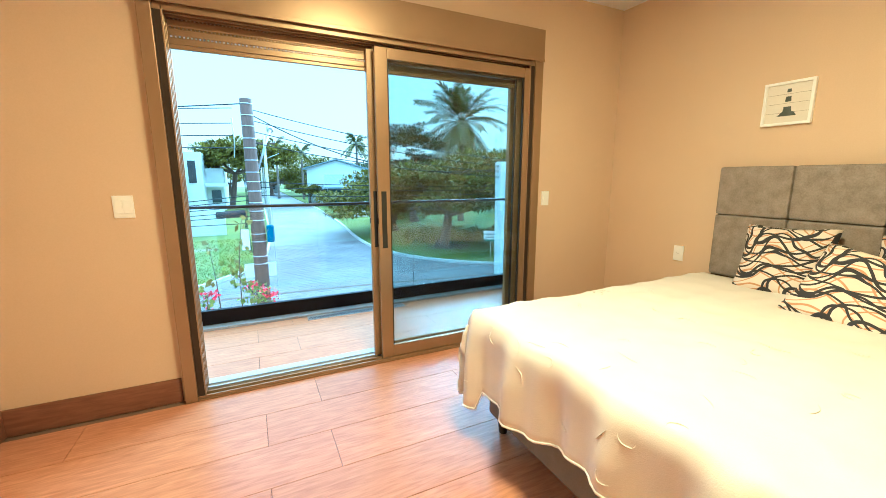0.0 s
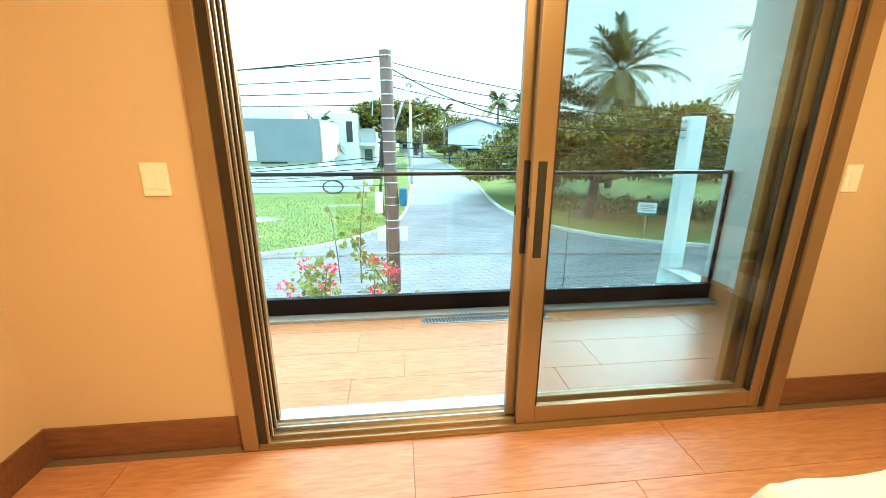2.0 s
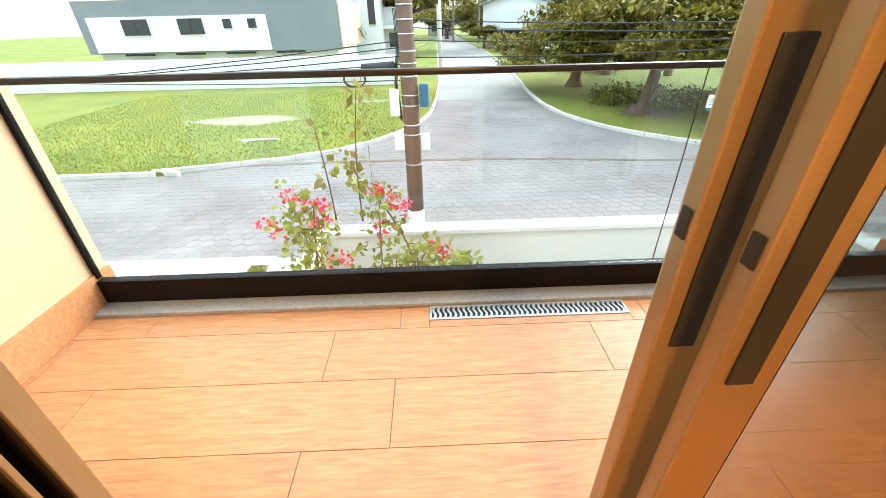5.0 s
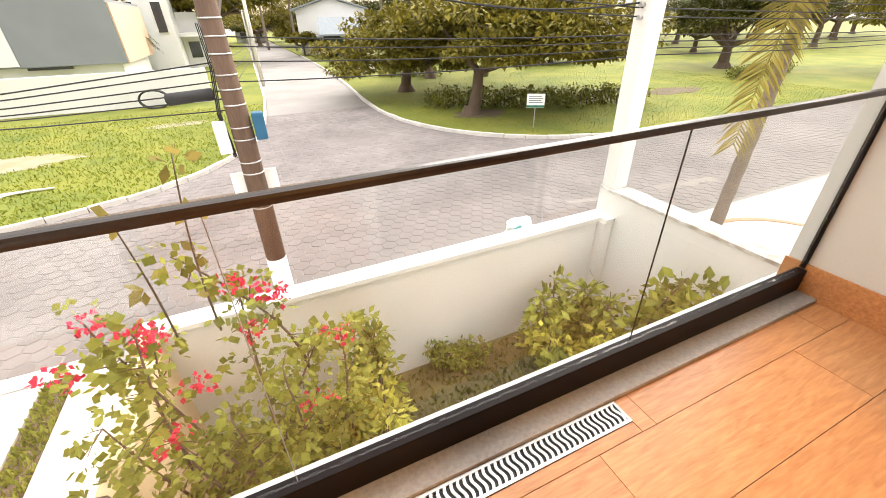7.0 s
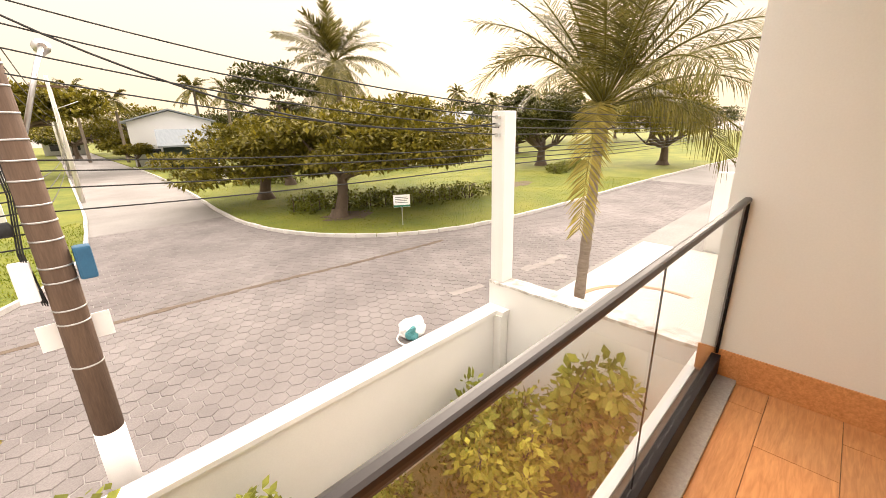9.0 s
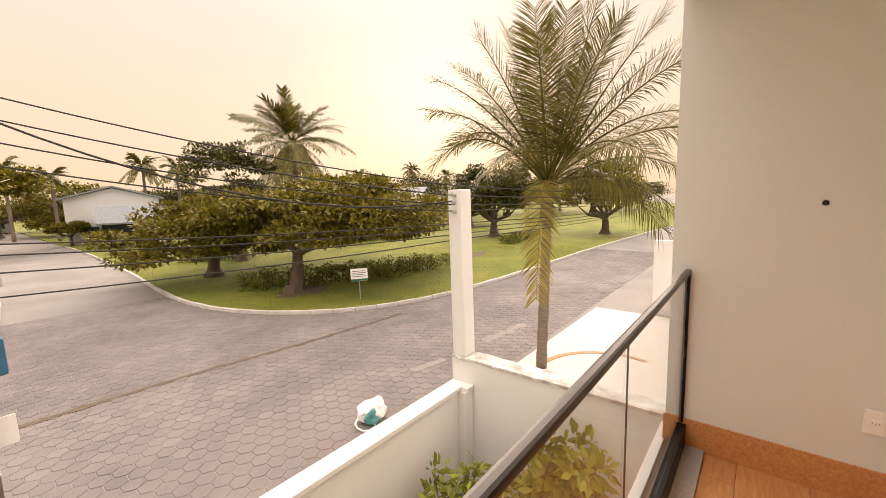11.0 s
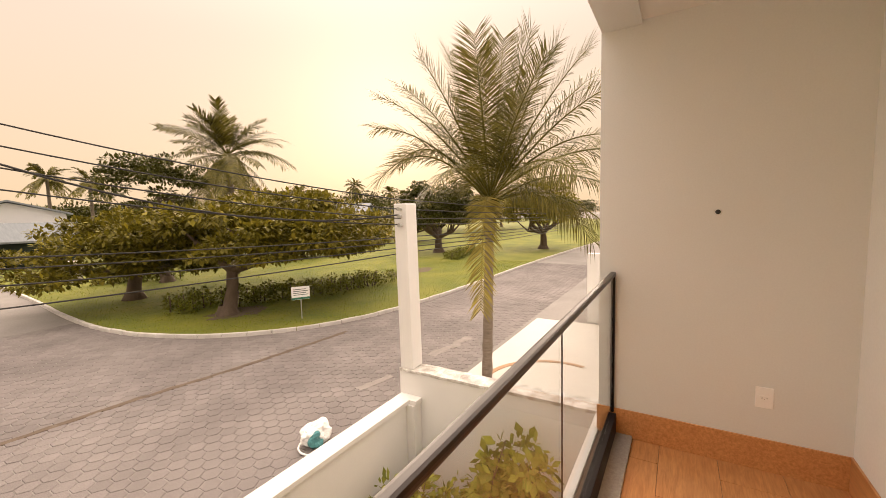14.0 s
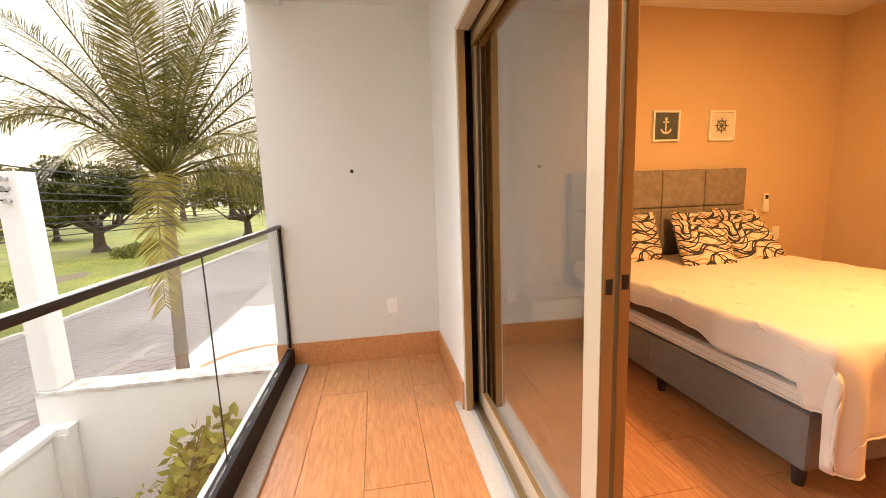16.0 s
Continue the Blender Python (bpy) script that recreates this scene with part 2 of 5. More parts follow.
def bm_box(bm, x0, x1, y0, y1, z0, z1, bevel=0.0):
    """Adds a box to bm, its edges rounded by bevel."""
    made = bmesh.ops.create_cube(bm, size=1.0, matrix=Matrix.Translation(((x0 + x1) / 2, (y0 + y1) / 2, (z0 + z1) / 2)) @ Matrix.Diagonal((x1 - x0, y1 - y0, z1 - z0, 1)))
    if bevel:
        edges = list({e for v in made["verts"] for e in v.link_edges})
        bmesh.ops.bevel(bm, geom=edges, offset=bevel, segments=2, affect="EDGES", profile=0.6)
    return bm


def bm_tube(bm, points, radii, sides=10, cap=True):
    """Adds a round tube along points, with a radius at each."""
    if not hasattr(radii, "__len__"):
        radii = [radii] * len(points)
    pts = [Vector(p) for p in points]
    rings = []
    for i, p in enumerate(pts):
        d = (pts[min(i + 1, len(pts) - 1)] - pts[max(i - 1, 0)]).normalized()
        u = d.orthogonal() if abs(d.z) > 0.95 else d.cross(Vector((0, 0, 1)))
        u.normalize()
        if abs(d.z) > 0.95:
            u = (Vector((1, 0, 0)) - d * d.x).normalized()
        v = d.cross(u)
        rings.append([bm.verts.new(p + (u * math.cos(a) + v * math.sin(a)) * radii[i]) for a in (2 * math.pi * k / sides for k in range(sides))])
    for a, b in zip(rings, rings[1:]):
        for k in range(sides):
            f = bm.faces.new((a[k], a[(k + 1) % sides], b[(k + 1) % sides], b[k]))
            f.smooth = True
    if cap:
        bm.faces.new(rings[0][::-1])
        bm.faces.new(rings[-1])
    return bm


def bm_prism(bm, outline, z0, z1):
    """Adds an upright prism over a flat outline of (x, y)."""
    lo = [bm.verts.new((x, y, z0)) for x, y in outline]
    hi = [bm.verts.new((x, y, z1)) for x, y in outline]
    n = len(outline)
    for k in range(n):
        bm.faces.new((lo[k], lo[(k + 1) % n], hi[(k + 1) % n], hi[k]))
    bm.faces.new(hi)
    bm.faces.new(lo[::-1])
    bmesh.ops.recalc_face_normals(bm, faces=bm.faces[:])
    return bm


def mesh_of(name, bm, material):
    me = bpy.data.meshes.new(name)
    bm.to_mesh(me)
    bm.free()
    for m in material if isinstance(material, (list, tuple)) else (material,):
        me.materials.append(m)
    return me


def part(name, bm, material, parent=None, label=""):
    """One bmesh as one mesh object, under a thing or a part if given."""
    ob = new(name, mesh_of(name, bm, material))
    ob.parent = parent
    if label:
        ob["label"] = label
    return ob


def thing(name, label, category, at=(0, 0, 0), group="", kind=""):
    """An Empty at the base of a thing; its parts are children, in its own axes."""
    ob = new(name)
    ob.empty_display_size = 0.1
    ob.location = at
    return tagged(ob, label, category, group, kind)


def box_part(name, parent, material, x0, x1, y0, y1, z0, z1, bevel=0.0, label=""):
    return part(name, bm_box(bmesh.new(), x0, x1, y0, y1, z0, z1, bevel), material, parent, label)


def structure(name, boxes, material, label, category, bevel=0.0):
    bm = bmesh.new()
    for b in boxes:
        bm_box(bm, *b, bevel)
    return tagged(part(name, bm, material), label, category, kind="structure")


# ---- the room and balcony ----
XL, XR, YB, YF, YO, CEIL = -1.0, 3.3, -0.84, 2.89, 3.06, 2.76
BL, BR, RAIL, BCEIL = -1.02, 3.135, 4.215, 2.61
DL, DR, DTOP = -0.15, 2.34, 2.27
STREET = -3.0

structure("floor", [(XL - 0.15, XR + 0.15, YB - 0.15, YO - 0.01, -0.2, -0.006)], M_GROUT, "dark grout bed under wood-look floor planks", "floor")
structure("balcony_floor", [(BL - 0.2, BR + 0.2, YO - 0.01, 4.301, -0.2, -0.006)], M_GROUT, "dark grout bed under balcony planks", "floor")
structure("ceiling", [(XL, XR, YB, YF, CEIL, CEIL + 0.12)], M_CEIL, "smooth white painted bedroom ceiling", "ceiling")
structure("wall_west", [(XL - 0.15, XL, YB, YF, -0.006, CEIL + 0.12)], M_WALL, "cream painted plaster bedroom wall", "wall")
structure("wall_east", [(XR, XR + 0.15, YB, YF, -0.006, CEIL + 0.12)], M_WALL, "cream painted plaster wall behind the bed", "wall")
structure("wall_south", [(XL - 0.15, XR + 0.15, YB - 0.15, YB, -0.006, CEIL + 0.12)], M_WALL, "plain cream plaster wall", "wall")
structure("wall_north", [(XL - 0.15, DL, YF, YO - 0.012, -0.006, CEIL + 0.3), (DR, XR + 0.15, YF, YO - 0.012, -0.006, CEIL + 0.3),
                         (DL, DR, YF, YO - 0.012, DTOP, CEIL + 0.3)], M_WALL, "cream plaster wall around the balcony door", "wall")
structure("outer_wall", [(BL - 0.2, DL + 0.02, YO - 0.012, YO, -0.006, CEIL + 0.3), (DR - 0.11, BR, YO - 0.012, YO, -0.006, CEIL + 0.3),
                         (DL + 0.02, DR - 0.11, YO - 0.012, YO, 2.12, CEIL + 0.3)], M_WHITE, "white rendered outside face around the door", "wall")
structure("balcony_wall_east", [(BR, BR + 0.38, YO - 0.012, 4.30, -0.2, CEIL + 0.3)], M_GREY, "light grey painted balcony side wall", "wall")
structure("balcony_wall_west", [(BL - 0.2, BL, YO, 4.30, -0.2, CEIL + 0.3)], M_WALL, "cream painted balcony side wall", "wall")
structure("balcony_ceiling", [(BL, BR, YO, 4.07, BCEIL, BCEIL + 0.1)], M_CEIL, "white plasterboard balcony ceiling", "ceiling")
structure("balcony_beam", [(BL, BR, 4.07, 4.295, 2.585, CEIL + 0.3)], M_GREY, "grey painted beam along the balcony front", "beam")
structure("roof_slab", [(XL - 0.2, XR + 0.2, YB - 0.2, 4.28, CEIL + 0.3, CEIL + 0.5)], M_WHITE, "flat concrete roof slab", "roof")
structure("lower_facade", [(XL - 0.2, XR + 0.15, YB - 0.15, 4.27, STREET - 0.1, -0.2)], M_WHITE, "white rendered ground-floor facade", "wall")
structure("slab_edge", [(BL - 0.2, BR + 0.2, 4.302, 4.352, -0.2, 0.012)], M_WHITE, "white painted concrete slab edge", "ledge")

# skirting of the same planks, in the bedroom with darker grain colours
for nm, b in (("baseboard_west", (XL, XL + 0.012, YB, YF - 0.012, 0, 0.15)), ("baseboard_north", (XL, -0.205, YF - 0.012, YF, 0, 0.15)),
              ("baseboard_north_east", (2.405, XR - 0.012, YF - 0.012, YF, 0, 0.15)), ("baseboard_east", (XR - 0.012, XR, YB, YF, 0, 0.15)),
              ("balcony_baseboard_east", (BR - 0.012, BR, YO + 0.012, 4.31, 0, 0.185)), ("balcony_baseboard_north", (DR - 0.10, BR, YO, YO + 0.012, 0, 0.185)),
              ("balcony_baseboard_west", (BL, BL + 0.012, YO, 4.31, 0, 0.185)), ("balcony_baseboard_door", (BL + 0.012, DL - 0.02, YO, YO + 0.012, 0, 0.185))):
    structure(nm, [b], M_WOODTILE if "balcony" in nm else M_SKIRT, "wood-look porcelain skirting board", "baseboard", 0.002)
structure("rail_kerb", [(BL + 0.012, BR - 0.012, 4.09, 4.27, -0.006, 0.022)], M_GRANITE, "grey granite strip along the balcony edge", "kerb", 0.004)
structure("door_sill", [(DL, DR, 2.985, 3.10, -0.006, 0.012)], M_SILL, "pale granite sill outside the door", "sill", 0.003)

# ---- balcony door ----
door = thing("door_1", "bronze aluminium sliding door with two glazed panels pushed open to one side", "door", kind="structure")
box_part("frame_header", door, M_FRAME, -0.20, 2.40, 2.825, 2.888, 2.235, 2.455, 0.006)
box_part("header_lip", door, M_FRAME, -0.195, 2.395, 2.815, 2.825, 2.22, 2.245, 0.002)
box_part("casing", door, M_FRAME, -0.19, -0.125, 2.835, 2.888, 0, 2.234, 0.004)
box_part("casing", door, M_FRAME, 2.325, 2.40, 2.835, 2.888, 0, 2.234, 0.004)
# black backing strip stands for the shade deep in the track
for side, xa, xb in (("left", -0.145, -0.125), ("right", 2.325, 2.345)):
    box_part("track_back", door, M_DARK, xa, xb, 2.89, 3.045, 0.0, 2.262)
# fin sides painted with the cavity shade, only the edges plain bronze
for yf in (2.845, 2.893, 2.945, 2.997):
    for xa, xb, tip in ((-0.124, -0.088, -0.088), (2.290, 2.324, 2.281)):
        fin = box_part("jamb_fin", door, M_CAVITY_SHADE, xa, xb, yf + 0.002, yf + 0.011, 0.0, 2.233)
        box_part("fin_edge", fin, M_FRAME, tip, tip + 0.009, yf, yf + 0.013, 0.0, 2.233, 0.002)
    box_part("track_rail", door, M_SILVER if yf > 2.9 else M_FRAME, -0.124, 2.324, yf, yf + 0.010, 0.0, 0.026, 0.002)
    box_part("head_rail", door, M_FRAME, -0.124, 2.324, yf, yf + 0.014, 2.19, 2.233, 0.002)
box_part("track_bed", door, M_FRAME, -0.124, 2.324, 2.835, 2.985, -0.004, 0.008)
box_part("outer_jamb", door, M_FRAME, 2.22, 2.324, 3.012, 3.052, 0.0, 2.2, 0.003)
box_part("outer_jamb", door, M_FRAME, -0.124, -0.088, 3.012, 3.052, 0.0, 2.2, 0.003)


def door_panel(x0, x1, y0, y1, outer):
    """A glazed sliding panel: four rails round one pane, with a recessed pull and a lock."""
    p = part("sliding_panel", bm_box(bmesh.new(), x0, x0 + 0.085, y0, y1, 0.028, 2.17, 0.004), M_FRAME, door, "bronze sliding panel with tinted glass")
    box_part("stile", p, M_FRAME, x1 - 0.075, x1, y0, y1, 0.028, 2.17, 0.004)
    box_part("bottom_rail", p, M_FRAME, x0 + 0.086, x1 - 0.076, y0 + 0.002, y1 - 0.002, 0.028, 0.115, 0.004)
    box_part("top_rail", p, M_FRAME, x0 + 0.086, x1 - 0.076, y0 + 0.002, y1 - 0.002, 2.10, 2.17, 0.004)
    ym = (y0 + y1) / 2
    pane = box_part("pane", p, M_TINT, x0 + 0.08, x1 - 0.07, ym - 0.004, ym + 0.004, 0.11, 2.105)
    pane.visible_shadow = False
    for a, b in ((x0 + 0.086, x0 + 0.094), (x1 - 0.084, x1 - 0.076)):
        box_part("gasket", p, M_BLACK, a, b, ym - 0.01, ym + 0.01, 0.115, 2.10)
    box_part("handle", p, M_BLACK, x0 + 0.022, x0 + 0.058, y0 - 0.003, y0 + 0.004, 0.85, 1.245, 0.002, "dark recessed pull handle")
    box_part("lock", p, M_BLACK, x0 - 0.003, x0 + 0.003, ym - 0.009, ym + 0.009, 1.02, 1.06, 0.001)
    # thin added strips carry the daylit tone on the outside of the bronze
    if outer:
        box_part("outer_face", p, M_DAYLIT, x0 + 0.002, x0 + 0.083, y1, y1 + 0.003, 0.03, 2.168, 0.001, "bronze outer face in a pale daylit tone")
        box_part("outer_face", p, M_DAYLIT, x1 - 0.073, x1 - 0.002, y1, y1 + 0.003, 0.03, 2.168, 0.001, "bronze outer face in a pale daylit tone")
        box_part("outer_face", p, M_DAYLIT, x0 + 0.086, x1 - 0.076, y1 - 0.002, y1 + 0.002, 0.03, 0.113, 0.001, "bronze outer face in a pale daylit tone")
    return p


door_panel(1.042, 2.315, 2.852, 2.886, 0)
door_panel(1.006, 2.295, 2.922, 2.956, 1)

shutter = thing("roller_shutter", "bronze roller shutter rolled up with light slots showing", "shutter", (0, 0, 0))
for k in range(5):
    z0 = 2.06 + k * 0.045
    bm = bm_box(bmesh.new(), -0.08, 2.23, 2.962, 2.974, z0, z0 + 0.036, 0.004)
    part("slat", bm, M_FRAME, shutter)
    bm = bmesh.new()
    for q in range(118):
        xa = -0.08 + q * 0.0195
        v = [bm.verts.new(c) for c in ((xa, 2.966, z0 + 0.035), (xa + 0.011, 2.966, z0 + 0.035), (xa + 0.011, 2.966, z0 + 0.046), (xa, 2.966, z0 + 0.046))]
        bm.faces.new(v)
    part("slat_link", bm, M_FRAME, shutter)
box_part("end_bar", shutter, M_FRAME, -0.08, 2.23, 2.958, 2.978, 2.035, 2.058, 0.004)
box_part("shutter_box", shutter, M_FRAME, -0.12, 2.32, 2.962, 3.05, 2.264, 2.269)
# the cover has the same daylight painted into its colour
box_part("cover", shutter, M_DAYLIT, -0.08, 2.23, 2.985, 3.055, 2.11, 2.262, 0.004)

# ---- balustrade ----
rail = thing("balustrade", "frameless glass balcony balustrade with black aluminium rails", "railing", (0, RAIL, 0.022))
bm = bmesh.new()
bm_box(bm, BL + 0.002, BR - 0.002, -0.017, 0.017, 1.045, 1.072, 0.010)
part("handrail", bm, surface("handrail_aluminium", (0.016, 0.012, 0.011), (0.03, 0.023, 0.020), 4, 120, 0.36, 0.03, spec=0.4), rail, "black rounded aluminium handrail")
box_part("bottom_channel", rail, M_DARK, BL + 0.014, BR - 0.014, -0.028, 0.022, 0.001, 0.130, 0.003)
box_part("end_post", rail, M_DARK, BR - 0.024, BR - 0.002, -0.012, 0.012, 0.137, 1.046, 0.002)
box_part("end_post", rail, M_DARK, BL + 0.002, BL + 0.024, -0.012, 0.012, 0.137, 1.046, 0.002)
for a, b in ((BL + 0.026, 0.4235), (0.4265, 1.8235), (1.8265, BR - 0.026)):
    g = box_part("glass_panel", rail, M_GLASS, a, b, -0.005, 0.005, 0.13, 1.052)
    g.visible_shadow = False
for a in (0.424, 1.824):
    box_part("glass_joint", rail, M_GRANITE if a < 1 else M_DARK, a, a + 0.002, -0.003, 0.003, 0.137, 1.046)

# drain grate with S-shaped slots
drain = thing("floor_drain", "grey cast aluminium linear drain with wavy slots", "drain", (0, 0, 0))
box_part("channel", drain, M_BLACK, 0.67, 1.63, 3.995, 4.08, -0.005, -0.003)
for b in ((0.66, 1.64, 3.985, 3.998), (0.66, 1.64, 4.075, 4.088), (0.66, 0.672, 3.998, 4.075), (1.628, 1.64, 3.998, 4.075)):
    box_part("frame", drain, M_SILVER, b[0], b[1], b[2], b[3], -0.004, 0.005, 0.001)
for k in range(38):
    bm = bmesh.new()
    x0 = 0.678 + k * 0.0252
    prev = None
    for s in range(9):
        u = s / 8
        xx = x0 + 0.006 * math.sin(u * 2 * math.pi)
        pair = [bm.verts.new((xx + dx, 3.998 + 0.077 * u, z)) for dx in (0, 0.0118) for z in (0.004, -0.002)]
        if prev:
            bm.faces.new((prev[0], pair[0], pair[2], prev[2]))
            bm.faces.new((prev[1], pair[1], pair[0], prev[0]))
            bm.faces.new((prev[2], pair[2], pair[3], prev[3]))
        prev = pair
    bmesh.ops.recalc_face_normals(bm, faces=bm.faces[:])
    part("bar", bm, M_SILVER, drain)

# wall plates


def wall_plate(name, label, category, centre, normal, w, h, slots):
    """A moulded plate on a wall; slots: rocker or socket pieces as (u0, u1, v0, v1)."""
    n = Vector(normal)
    u = Vector((0, 0, 1)).cross(n)
    base = thing(name, label, category, centre)
    base.matrix_world = Matrix.Translation(centre) @ Matrix((u, Vector((0, 0, 1)), n)).transposed().to_4x4()
    box_part("plate", base, M_PLASTIC, -w / 2, w / 2, -h / 2, h / 2, 0.0, 0.009, 0.003)
    for a, b, c, d, m, nm in slots:
        box_part(nm, base, m, a, b, c, d, 0.009, 0.013, 0.001)
    return base


rocker = [(-0.02, 0.02, -0.03, 0.03, M_PLASTIC, "rocker")]
socket = [(-0.022, 0.022, -0.012, 0.012, M_PLASTIC, "socket"), (-0.014, -0.008, -0.004, 0.004, M_BLACK, "hole"), (-0.003, 0.003, -0.008, -0.002, M_BLACK, "hole"), (0.008, 0.014, -0.004, 0.004, M_BLACK, "hole")]
wall_plate("light_switch", "white plastic wide light switch beside the door", "light switch", (-0.363, YF, 1.183), (0, -1, 0), 0.092, 0.12, [(-0.036, -0.003, -0.036, 0.036, M_PLASTIC, "rocker"), (0.003, 0.036, -0.036, 0.036, M_PLASTIC, "rocker")])
wall_plate("light_switch", "narrow white shutter switch beside the door", "light switch", (2.515, YF, 1.165), (0, -1, 0), 0.075, 0.12, rocker)
wall_plate("power_outlet", "white socket plate low on the grey balcony wall", "outlet", (BR, 3.43, 0.425), (-1, 0, 0), 0.08, 0.118, socket)
wall_plate("power_outlet", "white bedside socket plate on the cream wall", "outlet", (XR, 2.18, 0.745), (-1, 0, 0), 0.078, 0.12, socket)
wall_plate("light_switch", "white bedside switch plate near the headboard", "light switch", (XR, -0.10, 0.79), (-1, 0, 0), 0.078, 0.12, rocker)
wall_plate("power_outlet", "white socket plate beside the bedside switch", "outlet", (XR, -0.26, 0.79), (-1, 0, 0), 0.078, 0.12, socket)
rem = thing("remote_control", "white air-conditioner remote in a wall holder", "remote", (XR, -0.11, 1.08))
box_part("holder", rem, M_PLASTIC, -0.03, -0.001, -0.028, 0.028, -0.08, 0.0, 0.004)
box_part("body", rem, M_PLASTIC, -0.024, -0.006, -0.024, 0.024, -0.07, 0.09, 0.004)
box_part("screen", rem, M_BLACK, -0.0255, -0.0235, -0.016, 0.016, 0.04, 0.075)
hole = part("pipe_hole", bm_tube(bmesh.new(), [(0.002, 0, 0), (-0.006, 0, 0)], 0.013, 14), M_BLACK)
hole.location = (BR, 3.671, 1.464)
tagged(hole, "small round black wiring hole in the grey wall", "wall hole")

# ---- bedroom things ----
bed = thing("bed", "double bed with a dark grey base and a cream bedspread", "bed", (0, 0, 0))
box_part("base", bed, M_BEDBASE, 1.315, 3.19, 0.23, 1.845, 0.10, 0.355, 0.018, "dark grey suede box base")
box_part("base_seam", bed, M_BEDBASE, 2.26, 2.27, 0.228, 1.847, 0.11, 0.345)
box_part("mattress", bed, M_MATTRESS, 1.315, 3.19, 0.23, 1.845, 0.365, 0.455, 0.03, "white quilted pillow-top mattress edge")
for z in (0.38, 0.41, 0.44):
    box_part("piping", bed, M_MATTRESS, 1.308, 3.19, 0.224, 1.851, z - 0.006, z + 0.006, 0.005)
box_part("mattress_body", bed, M_BROWN, 1.31, 3.19, 0.228, 1.847, 0.456, 0.64, 0.03, "brown mattress side fabric")
for x in (1.375, 2.2, 3.1):
    for y in (0.30, 1.79):
        bm = bmesh.new()
        bmesh.ops.create_cone(bm, cap_ends=True, segments=12, radius1=0.022, radius2=0.032, depth=0.10, matrix=Matrix.Translation((x, y, 0.05)))
        part("leg", bm, M_LEG, bed)


def cloth():
    """The bedspread: flat on the bed, hanging with folds over the foot and the sides."""
    bm = bmesh.new()
    top, r, nx, ny = 0.672, 0.07, 84, 72
    foot, win, far = 1.24, 1.872, 0.205
    grid = []
    for i in range(nx + 1):
        row = []
        for j in range(ny + 1):
            u = -0.36 + (3.14 - foot + 0.36) * i / nx              # distance from the foot edge, inwards positive
            v = -0.30 + (win - far + 0.60) * j / ny                # distance from the window edge
            sy, sf = max(0.0, -v), max(0.0, v - (win - far))
            su = max(0.0, -u)
            wob = noise.noise((u * 3.1, v * 3.1, 1.7))
            hang_w = 0.17 + 0.10 * (1 if u < 0.05 else 0) + 0.03 * math.sin(u * 5.2) + 0.02 * wob - 0.02 * max(0, min(1, u / 1.2))
            hang_f = 0.37 + 0.04 * math.sin(v * 4.0 + 1.0) + 0.03 * wob + (0.10 if v < 0.12 else 0)
            dy = sy / 0.30 * hang_w
            df = sf / 0.30 * 0.30
            du = su / 0.36 * hang_f
            x = foot + max(u, 0)
            y = win - max(0.0, min(v, win - far))
            z = top + 0.010 * noise.noise((u * 2.2, v * 2.2, 0)) + 0.004 * noise.noise((u * 9, v * 9, 3)) + 0.010 * (1 - abs(noise.noise((u * 4 + 3, v * 5.5, 6)))) ** 4
            drop = max(du, dy, df)
            if drop > 0:
                bulge = min(1.0, drop / r)
                z -= max(0.0, drop - 0.4 * r) * 0.985 + 0.2 * r * bulge
            if du > 0:
                x -= r * 0.55 * min(1, du / r) + (0.028 * math.sin(v * 17 + 1.3 * math.sin(v * 5)) + 0.014 * math.sin(v * 37)) * min(1, du / 0.22) + 0.03 * du
            if dy > 0:
                y += r * 0.5 * min(1, dy / r) + (0.016 * math.sin(u * 13 + 2 * math.sin(u * 3)) + 0.008 * math.sin(u * 31)) * min(1, dy / 0.15)
            if df > 0:
                y -= r * 0.5 * min(1, df / r) + 0.016 * math.sin(u * 15) * min(1, df / 0.2)
            row.append(bm.verts.new((x, y, z)))
        grid.append(row)
    for i in range(nx):
        for j in range(ny):
            f = bm.faces.new((grid[i][j], grid[i][j + 1], grid[i + 1][j + 1], grid[i + 1][j]))
            f.smooth = True
    bmesh.ops.recalc_face_normals(bm, faces=bm.faces[:])
    edge = [row[0].co.copy() for row in grid[::-1]] + [v.co.copy() for v in grid[0]]
    net = [[v.co.copy() for v in row] for row in grid]
    return bm, edge, net


cloth_bm, hem_line, cloth_net = cloth()
spread = part("bedspread", cloth_bm, M_SHEET)
part("hem", bm_tube(bmesh.new(), hem_line, 0.005, 6), M_MATTRESS, spread, "stitched white hem")
bm, mrng = bmesh.new(), random.Random(21)
